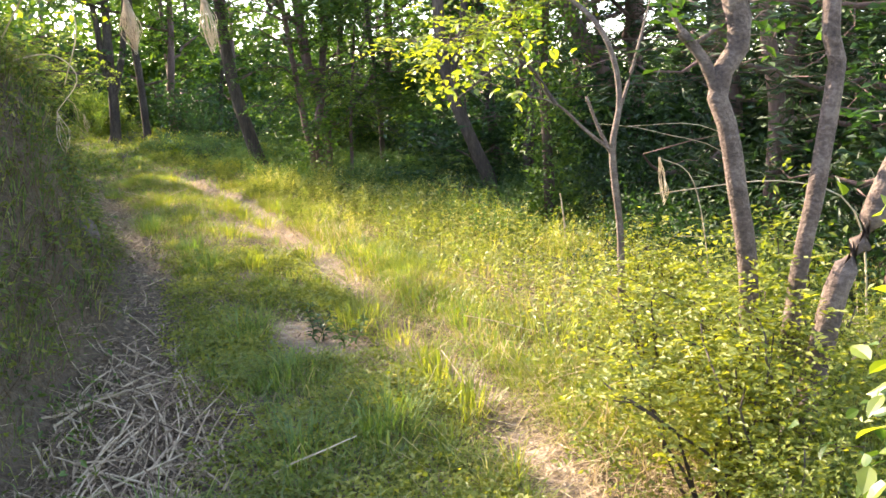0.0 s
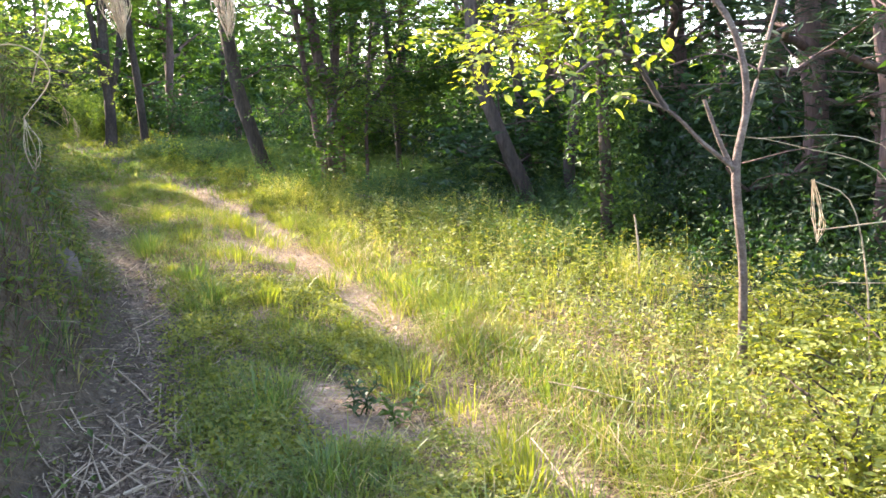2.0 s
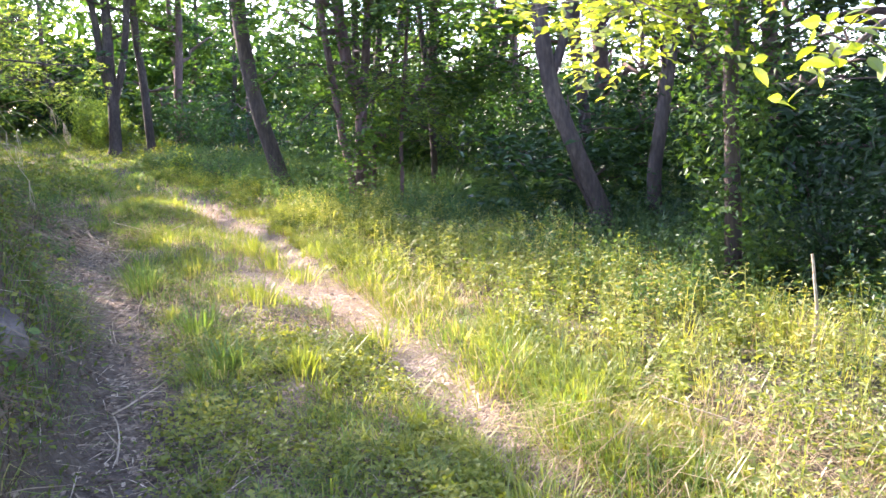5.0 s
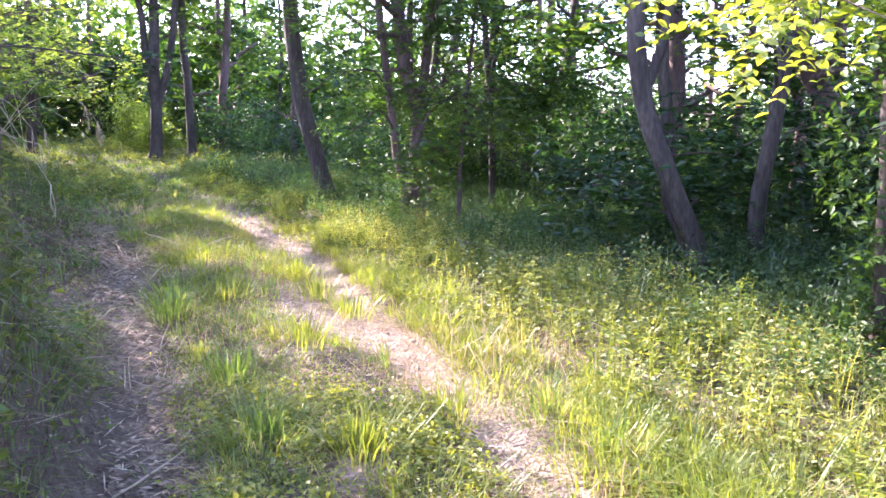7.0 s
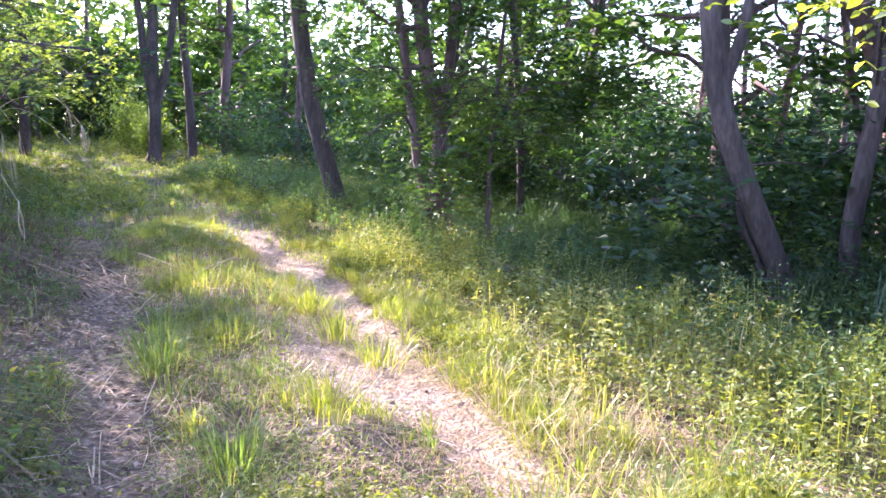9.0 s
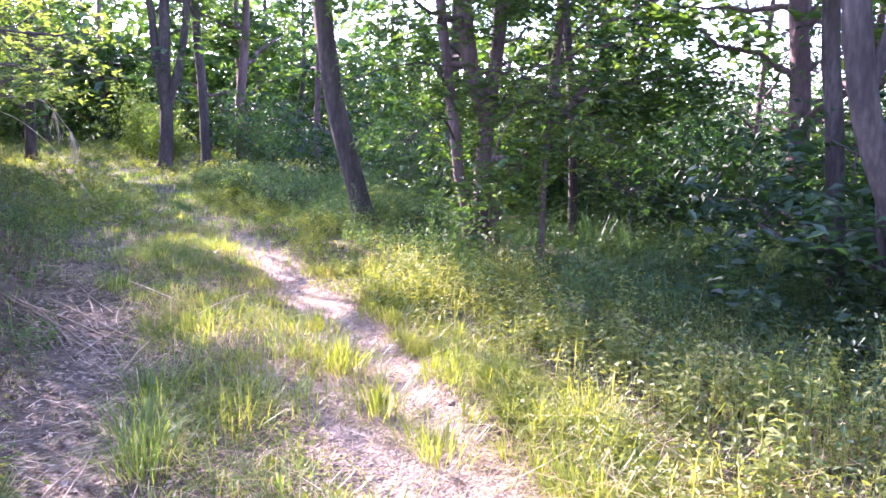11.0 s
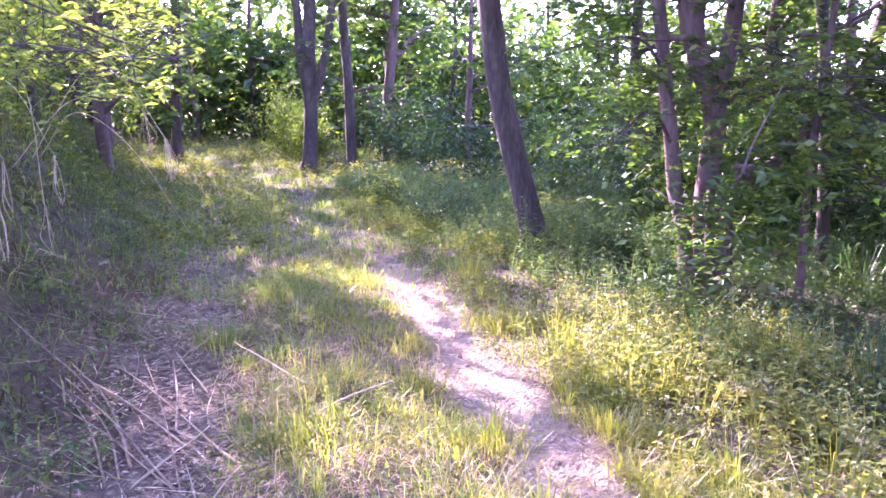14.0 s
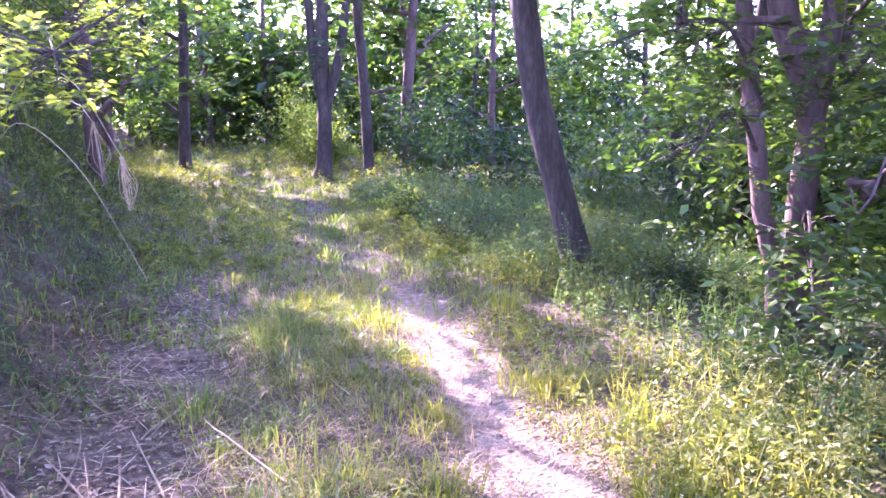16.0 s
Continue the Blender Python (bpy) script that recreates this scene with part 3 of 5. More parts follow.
tree("tree", [(1.155, 10.6, 0), (1.155, 10.6, 0.21), (1.11, 10.6, 0.7), (1.19, 10.6, 1.37), (1.245, 10.6, 1.91), (1.25, 10.6, 2.5), (1.4, 10.7, 4.6), (1.5, 10.8, 6.6)],
     (0.07, 0.065, 0.063, 0.06, 0.057, 0.053, 0.036, 0.015), "upright grey-brown tree at the wood's edge", leaf=LEAF, limbs=7, first=0.42, reach=1.7, sprays=300, size=0.1, seed=6)
tree("tree", [(0.655, 10.5, 0), (0.61, 10.5, 0.45), (0.475, 10.5, 0.73), (0.31, 10.5, 1.12), (0.14, 10.5, 1.56), (0.05, 10.5, 2.04), (0.02, 10.5, 2.6), (-0.05, 10.6, 4.4), (-0.2, 10.7, 6.4)],
     (0.086, 0.081, 0.077, 0.074, 0.072, 0.068, 0.06, 0.038, 0.02), "leaning dark tree at the wood's edge", leaf=LEAF_DARK, limbs=8, first=0.45, reach=2.0, sprays=300, size=0.1, seed=7,
     forks=[([(0.62, 10.6, 0.0), (0.5, 10.6, 0.5), (0.38, 10.7, 0.8), (0.33, 10.8, 1.5)], (0.03, 0.026, 0.02, 0.01)), ([(0.12, 10.5, 1.6), (0.28, 10.55, 2.1), (0.36, 10.6, 2.8), (0.5, 10.7, 4.6)], (0.045, 0.04, 0.035, 0.012))])
tree("tree", [(0.9, 12.5, 0), (0.81, 12.5, 0.8), (0.74, 12.5, 1.55), (0.65, 12.5, 2.34), (0.6, 12.6, 4.5), (0.7, 12.7, 6.5)], (0.075, 0.07, 0.066, 0.06, 0.04, 0.02),
     "slim dark tree in the shaded wood", leaf=LEAF_DARK, limbs=7, first=0.4, reach=1.8, sprays=240, size=0.1, seed=8)
tree("pine_tree", [(3.75, 13, 0), (3.35, 13, 0.58), (2.88, 13, 1.28), (2.39, 13, 1.93), (2.19, 13, 2.32), (1.9, 13, 2.9), (1.7, 13.2, 4.5), (1.8, 13.4, 6.8)], (0.15, 0.13, 0.125, 0.12, 0.115, 0.11, 0.08, 0.03),
     "leaning dark pine with bare crossing branches", bark=BARK_RED, leaf=NEEDLE, limbs=16, first=0.15, reach=2.0, sprays=420, per=18, size=0.12, spread=0.2, slim=0.26, seed=9, rise=0.1)
for k, (x, y, r) in enumerate([(2.9, 8.5, 0.11), (3.7, 11.2, 0.12), (3.4, 6.2, 0.09), (4.3, 8.9, 0.12), (2.75, 7.0, 0.07), (4.6, 11.8, 0.1), (3.3, 4.7, 0.08)]):
    tree("pine_tree", [(x, y, 0), (x + 0.06, y, 1.2), (x - 0.05, y + 0.05, 2.6), (x + 0.1, y, 7.5)], (r, r * 0.9, r * 0.8, 0.03), "upright dark pine with bare dead branches", bark=BARK_RED, leaf=NEEDLE, limbs=18, first=0.1, reach=1.5,
         sprays=520, per=18, size=0.12, spread=0.22, slim=0.26, seed=40 + k, rise=0.0, twigs=3, group="pines")
tree("tree", [(1.3, 3.4, 0), (1.27, 3.4, 0.66), (1.22, 3.4, 0.97), (1.17, 3.4, 1.25), (1.11, 3.4, 1.43), (1.19, 3.4, 1.54), (1.2, 3.4, 1.68), (1.17, 3.42, 1.95), (1.3, 3.6, 3.6)],
     (0.044, 0.04, 0.039, 0.039, 0.047, 0.035, 0.032, 0.03, 0.012), "small forked tree with pale smooth bark among weeds", bark=BARK_PALE, leaf=LEAF, limbs=4, first=0.85, reach=1.0, sprays=22, size=0.07, seed=10, rise=1.0,
     forks=[([(1.13, 3.4, 1.38), (1.06, 3.4, 1.53), (0.97, 3.4, 1.64)], (0.03, 0.024, 0.02))])
tree("tree", [(1.3, 3.15, 0), (1.37, 3.15, 0.67), (1.42, 3.15, 0.99), (1.46, 3.15, 1.31), (1.48, 3.15, 1.52), (1.45, 3.15, 1.75), (1.6, 3.3, 3.4)], (0.038, 0.034, 0.033, 0.032, 0.031, 0.029, 0.012),
     "small pale-barked tree leaning among weeds", bark=BARK_PALE, leaf=LEAF, limbs=3, first=0.85, reach=0.9, sprays=14, size=0.07, seed=11, rise=1.0)
tree("tree", [(1.25, 2.9, 0), (1.4, 2.9, 0.68), (1.49, 2.9, 0.88), (1.57, 2.9, 1.1), (1.63, 2.9, 1.35), (1.8, 3.0, 2.8)], (0.05, 0.045, 0.042, 0.038, 0.034, 0.012),
     "small pale-barked tree slanting out of weeds", bark=BARK_PALE, leaf=LEAF, limbs=3, first=0.85, reach=0.9, sprays=14, size=0.07, seed=12, rise=1.0)
tree("sapling", [(1.12, 5.1, 0), (1.11, 5.1, 0.3), (1.1, 5.1, 0.6), (1.05, 5.1, 1.06), (1.09, 5.1, 1.36), (1.05, 5.1, 1.63), (0.93, 5.1, 1.85), (0.7, 5.15, 2.05), (0.4, 5.3, 2.3)],
     (0.026, 0.024, 0.022, 0.024, 0.018, 0.017, 0.015, 0.012, 0.006), "thin bent pale sapling standing among weeds", bark=BARK_SAPLING, leaf=None, limbs=1, first=0.9, reach=0.6, sprays=9, per=11, size=0.075, spread=0.24, near=True, seed=13, twigs=3, sides=8, category="sapling", rise=0.0,
     forks=[([(1.06, 5.1, 1.06), (0.88, 5.08, 1.2), (0.7, 5.05, 1.36), (0.45, 5.0, 1.43)], (0.013, 0.01, 0.008, 0.004)), ([(1.05, 5.1, 1.04), (0.97, 5.1, 1.2), (0.89, 5.1, 1.4)], (0.014, 0.012, 0.009)), ([(1.09, 5.1, 1.3), (1.2, 5.2, 1.6), (1.35, 5.3, 2.1)], (0.012, 0.01, 0.005))])


def leafy_branch(at, to, label, n=26, size=0.07, leaf=LEAF_LIGHT, seed=0, spread=0.26, near=True, wide=0.3, frond=True, start=4):
    """An arching branch with pinnate leaves, growing from a rooted stem."""
    rng = np.random.default_rng(seed + 900)
    o = np.array(at, float)
    root = thing("leafy_branch", o, label, "branch")
    foot = np.array([0, 0, 0.0])
    p = spline([foot, (np.array(to) - o) * 0.4 + np.array([0, 0, 0.25]), np.array(to) - o], 12)
    part("stem", mesh_of("stem", *tube(p, np.linspace(0.016, 0.005, 12), 6), BARK), root)
    tips, tw = [], []
    for k in range(n):
        i = rng.integers(start, 12)
        e = p[i] + rng.normal(size=3) * np.array([wide, wide, wide * 0.53])
        tw.append(tube(bent(p[i], e, 4, 0.02, rng), np.linspace(0.004, 0.002, 4), 4))
        tips.append(e)
    tagged(part("twiggery", mesh_of("twiggery", *join(tw), BARK), root), kind="stuff")
    tagged(part("leaves", mesh_of("leaves", *spray(np.repeat(tips, 2, 0), rng, 11 if frond else 4, size, spread, near, frond=frond), leaf), root), kind="stuff")
    return root


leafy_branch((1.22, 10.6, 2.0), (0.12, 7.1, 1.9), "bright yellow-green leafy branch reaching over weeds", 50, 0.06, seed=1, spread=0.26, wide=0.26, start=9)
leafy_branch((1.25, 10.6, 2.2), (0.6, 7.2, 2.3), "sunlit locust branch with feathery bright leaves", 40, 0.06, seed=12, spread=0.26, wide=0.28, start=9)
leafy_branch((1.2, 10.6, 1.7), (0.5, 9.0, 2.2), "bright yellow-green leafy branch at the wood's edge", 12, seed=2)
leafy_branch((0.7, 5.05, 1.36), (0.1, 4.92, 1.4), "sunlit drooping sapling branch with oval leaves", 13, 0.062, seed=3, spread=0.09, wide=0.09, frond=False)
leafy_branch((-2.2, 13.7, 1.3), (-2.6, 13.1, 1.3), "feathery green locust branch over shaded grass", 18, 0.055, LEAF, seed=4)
leafy_branch((-1.85, 13.8, 1.5), (-0.9, 12.6, 1.35), "feathery locust branch brightened to look sunlit", 34, 0.055, LEAF_SUN, seed=5)
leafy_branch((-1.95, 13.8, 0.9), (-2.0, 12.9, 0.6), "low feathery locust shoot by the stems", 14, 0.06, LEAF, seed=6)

# LEAF_SUN lightens the locust leaves, as the trees around block the sun lamp.
leafy_branch((-1.85, 13.8, 1.6), (-1.3, 12.9, 1.7), "feathery locust branch with sunlight in its leaf colour", 38, 0.055, LEAF_SUN, seed=7, spread=0.2)
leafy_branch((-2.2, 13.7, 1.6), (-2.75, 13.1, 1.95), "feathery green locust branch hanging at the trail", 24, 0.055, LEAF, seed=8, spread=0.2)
leafy_branch((-1.75, 13.8, 1.1), (-0.7, 13.0, 0.95), "low feathery locust branch brightened to look sunlit", 36, 0.055, LEAF_SUN, seed=9, spread=0.2)


# ---------------------------------------------------------------- shrubs
def shrub(name, at, size, label, leaf, n=260, per=8, leaf_size=0.06, seed=0, near=False, stems=9, bark=None, category="shrub", frond=False, hang=0.0):
    """Stems fanning from the foot and leaves in loose sprays along them, with gaps."""
    rng = np.random.default_rng(seed + 500)
    x, y = at[:2]
    root = thing(name, (x, y, float(ground_z(x, y)) - 0.05 if len(at) < 3 else at[2]), label, category)
    s = np.array(size, float)
    tips = []
    for k in range(stems):
        a = rng.uniform(0, 2 * np.pi)
        r = rng.uniform(0.2, 1.0)
        e = np.array([math.cos(a) * r, math.sin(a) * r, rng.uniform(0.6, 1.0) * (1.1 - 0.45 * r) - hang * r]) * s
        p = bent((rng.normal() * 0.05, rng.normal() * 0.05, 0), e, 7, 0.05 * s[0], rng)
        p[:, 2] += np.sin(np.linspace(0, np.pi, 7)) * 0.12 * s[2]
        part("stem", mesh_of("stem", *tube(p, np.linspace(0.008, 0.003, 7), 3), bark or BARK), root)
        m = max(2, n // stems)
        j = rng.integers(1, 7, m)
        tips.append(p[j] + rng.normal(size=(m, 3)) * s * np.array([0.2, 0.2, 0.16]))
    t = np.concatenate(tips)
    t[:, 2] = np.maximum(t[:, 2], 0.03)
    tagged(part("leaves", mesh_of("leaves", *spray(t, rng, per, leaf_size, leaf_size * (5 if frond else 2.2), near, frond=frond), leaf), root), kind="stuff")
    return root


def clone(ob, x, y, turn, k, kz=None):
    return copy_thing(ob, Matrix.Translation((x, y, float(ground_z(x, y)) - 0.06)) @ Matrix.Rotation(turn, 4, "Z") @ Matrix.Diagonal((k, k, kz or k, 1)))


# the leafy weeds and shrubs next to the first steps
shrub("shrub", (0.95, 2.75), (0.5, 0.5, 0.75), "sunlit leafy shrub beside the trail", HERB_LIGHT, 480, 12, 0.03, 1, False, 14, frond=True)
shrub("shrub", (1.25, 3.0), (0.5, 0.5, 0.85), "sunlit yellow-green shrub round small trees", HERB_LIGHT, 480, 12, 0.032, 2, False, 14, frond=True)
shrub("shrub", (0.98, 3.6), (0.55, 0.55, 0.75), "bright leafy shrub round a sapling", HERB_LIGHT, 460, 12, 0.03, 3, False, 14, frond=True)
shrub("shrub", (1.55, 4.3), (0.6, 0.6, 0.85), "leafy green shrub at the wood's edge", HERB, 380, 12, 0.034, 4, False, 14, frond=True)
shrub("shrub", (1.0, 2.25), (0.36, 0.36, 0.5), "low thorny green shrub beside the trail", HERB, 480, 12, 0.024, 5, False, 14, frond=True)
shrub("shrub", (1.3, 1.95), (0.24, 0.22, 1.45), "large-leaved shrub with glossy bright leaves", LEAF_LIGHT, 66, 3, 0.095, 6, True, 12)
shrub("shrub", (1.3, 2.15), (0.26, 0.26, 0.7), "large-leaved green shrub beside the trail", LEAF, 60, 4, 0.075, 7, True, 9)
shrub("shrub", (1.3, 5.2), (0.55, 0.55, 0.65), "leafy shrub at the foot of a sapling", HERB_LIGHT, 360, 12, 0.032, 8, False, 12, frond=True)
shrub("shrub", (1.5, 3.4), (0.5, 0.5, 0.9), "tangled green shrub behind small trees", HERB, 340, 9, 0.042, 9, False, 12)
# Dark leaf colours here replace shade that the sun lamp does not give.
for k, (x, y, w, h) in enumerate([(1.7, 6.2, 0.7, 0.6), (2.2, 7.4, 0.8, 0.7), (1.9, 8.6, 0.7, 0.6), (0.9, 8.9, 0.6, 0.5), (0.2, 10.2, 0.5, 0.45), (-1.2, 11.2, 0.4, 0.4), (-2.5, 15.0, 0.4, 0.35), (-2.9, 15.9, 0.5, 0.4), (-4.6, 16.8, 0.6, 0.5), (-5.6, 18.4, 0.6, 0.6)]):
    shrub("shrub", (x, y), (w, w, h), "low leafy bramble at the wood's edge, darkened for shade", (LEAF_DARK, HERB_SHADE)[k % 2], 240, 7, 0.038, 20 + k, False, 10)
# vine-covered tree
vt = tree("vine_covered_tree", [(1.1, 8.3, 0), (1.07, 8.3, 0.8), (1.03, 8.3, 1.8), (1.1, 8.3, 3.0), (1.2, 8.4, 4.6)], (0.06, 0.05, 0.045, 0.035, 0.015), "tree smothered in broad-leaved green vine", leaf=LEAF_DARK, limbs=6, first=0.55, reach=0.9, sprays=110, size=0.08, seed=14)
rv = np.random.default_rng(77)
vz = rv.uniform(0.05, 2.7, 1100)
va = rv.uniform(0, 2 * np.pi, 1100)
vr = 0.07 + 0.27 * rv.uniform(0, 1, 1100) ** 0.7 * (1 + 0.4 * np.sin(vz * 4 + va))
tagged(part("vine_leaves", mesh_of("vine_leaves", *spray(np.stack([np.cos(va) * vr, np.sin(va) * vr, vz], -1), rv, 4, 0.06, 0.08, False, frond=False), LEAF), vt, "broad green vine leaves"), kind="stuff")

# ---------------------------------------------------------------- the wood behind
wr = np.random.default_rng(21)
kinds = []
for k in range(6):
    h = wr.uniform(6, 8.5)
    a, b = wr.normal(0, 0.18, 2)
    kinds.append(tree("tree", [(15 + 2.2 * k, 30 + k, 0), (15 + 2.2 * k + a * 0.5, 30 + k, h * 0.2), (15 + 2.2 * k + a * 1.5, 30 + k + b, h * 0.5), (15 + 2.2 * k + a, 30 + k + b, h)], (0.12, 0.1, 0.07, 0.02),
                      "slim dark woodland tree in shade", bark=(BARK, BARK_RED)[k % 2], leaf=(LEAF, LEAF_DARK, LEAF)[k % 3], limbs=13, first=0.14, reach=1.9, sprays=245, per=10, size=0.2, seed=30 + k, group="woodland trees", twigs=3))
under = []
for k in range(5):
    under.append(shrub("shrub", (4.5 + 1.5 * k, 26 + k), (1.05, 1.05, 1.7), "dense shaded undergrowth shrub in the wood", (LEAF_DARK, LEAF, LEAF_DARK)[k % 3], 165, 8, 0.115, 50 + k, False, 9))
for sgroup in under:
    tagged(sgroup, group="undergrowth shrubs")
spots = []
tries = 0
while len(spots) < 42 and tries < 6000:
    tries += 1
    x, y = wr.uniform(-38, 14), wr.uniform(12.0, 44)
    d = float(track_x(y)) - x
    if (d < 0 and d > (-4.2 if y < 24 else -2.5)) or 0 <= d < 5.5 or (d >= 4.4 and y < 19) or (x > 4 and y < 9):
        continue
    if d < -1.5 and y < 15.5 and x < 2.4:
        continue
    if any((x - a) ** 2 + (y - b) ** 2 < 1.5 for a, b in spots):
        continue
    spots.append((x, y))
for n, (x, y) in enumerate(spots):
    if 0.13 < (x - 0.5) / (y - 5) < 0.3:
        continue                                          # the gap where the sky shows through the wood
    clone(kinds[n % 6 if x < 0 else (1, 4, 1, 3)[n % 4]], x, y, wr.uniform(0, 6.28), wr.uniform(0.8, 1.15))
spots2 = []
tries = 0
while len(spots2) < 62 and tries < 9000:
    tries += 1
    x, y = wr.uniform(-34, 11), wr.uniform(10.5, 38)
    d = float(track_x(y)) - x
    if (-3.6 if y < 20 else -2.4) < d < 4.5 or (d >= 3.9 and y < 17) or (d < 0 and y < 15.2 and x < 1.9 - 0.45 * (y - 12)):
        continue
    if any((x - a) ** 2 + (y - b) ** 2 < 0.55 for a, b in spots2):
        continue
    spots2.append((x, y))
for n, (x, y) in enumerate(spots2):
    clone(under[n % 5], x, y, wr.uniform(0, 6.28), wr.uniform(0.7, 1.2))
tree("tree", [(-2.0, 17.0, 0), (-2.05, 17.0, 1.5), (-1.9, 17.0, 3.2), (-2.1, 16.8, 6.6)], (0.06, 0.055, 0.045, 0.015), "slim shaded tree behind a locust", leaf=LEAF, limbs=10, first=0.48, reach=2.2, sprays=420, size=0.12, seed=95)
tree("tree", [(-1.0, 14.8, 0), (-1.05, 14.8, 1.5), (-1.2, 14.8, 3.2), (-1.3, 14.6, 6.2)], (0.05, 0.045, 0.04, 0.015), "slim shaded tree in the wood", leaf=LEAF_DARK, limbs=9, first=0.48, reach=2.0, sprays=340, size=0.12, seed=96)
# thin, half-bare trees standing against the sky in the gap
for k, (x, y, lean, r) in enumerate(((1.7, 15.6, -0.3, 0.05), (2.6, 17.0, 0.5, 0.07), (3.3, 15.2, -0.7, 0.06), (4.2, 18.5, 0.2, 0.06), (2.1, 19.5, 0.3, 0.05), (5.2, 17.0, -0.5, 0.07), (3.4, 21.0, 0.0, 0.06))):
    tree("tree", [(x, y, float(ground_z(x, y)) - 0.05), (x + lean * 0.3, y, 1.4), (x + lean * 0.7, y + 0.1, 3.0), (x + lean * 1.4, y, 6.8)], (r, r * 0.9, r * 0.75, 0.012), "thin half-bare dark tree against the sky", bark=BARK_RED, leaf=LEAF_DARK,
         limbs=13, first=0.25, reach=1.8, sprays=180, per=9, size=0.12, seed=140 + k, twigs=4, sides=8, group="thin trees")
# shaded thicket close behind the edge trees
for x, y, k in ((-0.9, 16.2, 1.0), (0.1, 15.4, 1.0), (1.0, 14.6, 0.95), (-1.9, 16.8, 1.0), (1.9, 13.8, 0.9), (2.6, 12.4, 1.0), (2.9, 11.4, 1.0), (2.4, 9.9, 0.8), (2.6, 8.7, 0.75), (3.2, 7.6, 0.85), (3.6, 9.2, 1.2), (3.3, 6.5, 0.8), (4.4, 8.0, 1.3), (4.3, 6.2, 1.2), (4.2, 10.2, 1.1), (3.4, 5.6, 0.8), (-17.5, 27, 1.5), (-19.5, 28.5, 1.7), (-21.5, 27, 1.7), (-16.5, 30.5, 1.6), (-18.5, 33, 1.9), (-23, 31, 2.0), (-20, 24.5, 1.5), (-24, 27, 1.8), (-14, 33, 1.7), (-12, 34, 1.7), (-15.5, 36, 2.0), (0.6, 17.2, 0.75), (1.5, 16.3, 0.75), (-0.3, 17.7, 0.8), (2.3, 15.4, 0.75), (3.2, 14.4, 0.75), (0.2, 18.6, 0.8), (-2.3, 18.0, 0.9), (-3.6, 19.6, 0.85), (-5.0, 21.4, 0.9), (-6.6, 23.2, 0.9)):
    clone(under[(0, 2, 3)[int(x * 7 + 50) % 3]] if x > 0 else under[int(x * 7 + 500) % 5], x, y, x * 5, k)
for x, y in ((-16.4, 22.6), (-19, 25), (-21, 28), (-18, 31), (-22, 33), (-26, 30), (-1.2, 18.4), (0.0, 19.4), (-2.6, 20.2), (5.2, 11.5), (6.4, 8.6)):
    clone(kinds[1 if x > 0 else int(-x * 10) % 6], x, y, y, 0.85)
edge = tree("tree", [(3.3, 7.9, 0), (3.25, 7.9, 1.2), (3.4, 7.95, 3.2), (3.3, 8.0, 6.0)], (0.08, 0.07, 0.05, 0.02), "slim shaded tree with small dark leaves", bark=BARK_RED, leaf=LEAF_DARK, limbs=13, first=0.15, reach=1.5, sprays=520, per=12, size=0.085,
            spread=0.28, seed=66, twigs=4, group="woodland trees")
for x, y in ((4.4, 6.4), (4.0, 9.4), (2.95, 5.3), (3.9, 4.3), (5.4, 8.2)):
    clone(edge, x, y, y * 3, 0.95)
# tall trees round the bend, whose shade lies over the far trail
for n, (x, y, k) in enumerate(((-13.4, 22.6, 0.95), (-12.6, 24.4, 1.05), (-15.0, 25.0, 1.1))):
    clone(kinds[(0, 2, 5)[n]], x, y, y * 2, k)
# lower trees on the bank, shading only the far part of the trail
for n, (x, y, k) in enumerate(((-11.9, 20.2, 0.62), (-13.3, 21.8, 0.72), (-9.3, 17.4, 0.72), (-12.6, 19.8, 0.5), (-14.8, 21.0, 0.55), (-10.6, 18.0, 0.55), (-12.0, 21.2, 0.6))):
    clone(kinds[(0, 2, 5, 3)[n % 4]], x, y, y, k)
# Dark-leaved copies added along the wood's edge in place of cast shade.
for x, y, k in ((2.3, 7.2, 0.5), (2.0, 8.3, 0.5), (2.6, 6.2, 0.5), (1.7, 9.3, 0.42), (2.9, 8.0, 0.6), (2.5, 5.4, 0.45), (1.95, 5.8, 0.4), (2.05, 6.6, 0.45), (1.75, 7.4, 0.4), (1.5, 8.4, 0.38), (1.35, 9.4, 0.36), (2.4, 7.9, 0.5), (2.2, 9.0, 0.5), (1.1, 10.6, 0.4), (0.5, 11.0, 0.36)):
    clone(under[(0, 3)[int(y * 10) % 2]], x, y, x * 9, k)
# the brighter bushes at the far bend
for x, y, k in ((-11.2, 27.0, 1.0), (-12.0, 29.5, 1.0), (-9.9, 25.6, 0.6)):
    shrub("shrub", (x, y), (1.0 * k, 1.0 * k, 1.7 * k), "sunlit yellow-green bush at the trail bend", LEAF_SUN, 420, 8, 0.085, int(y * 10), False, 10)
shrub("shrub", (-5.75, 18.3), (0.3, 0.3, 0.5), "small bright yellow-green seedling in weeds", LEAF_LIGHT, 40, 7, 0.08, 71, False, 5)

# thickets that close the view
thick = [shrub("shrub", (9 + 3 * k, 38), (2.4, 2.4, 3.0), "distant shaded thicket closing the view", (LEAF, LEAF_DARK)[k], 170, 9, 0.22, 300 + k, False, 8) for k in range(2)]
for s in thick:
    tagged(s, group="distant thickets")
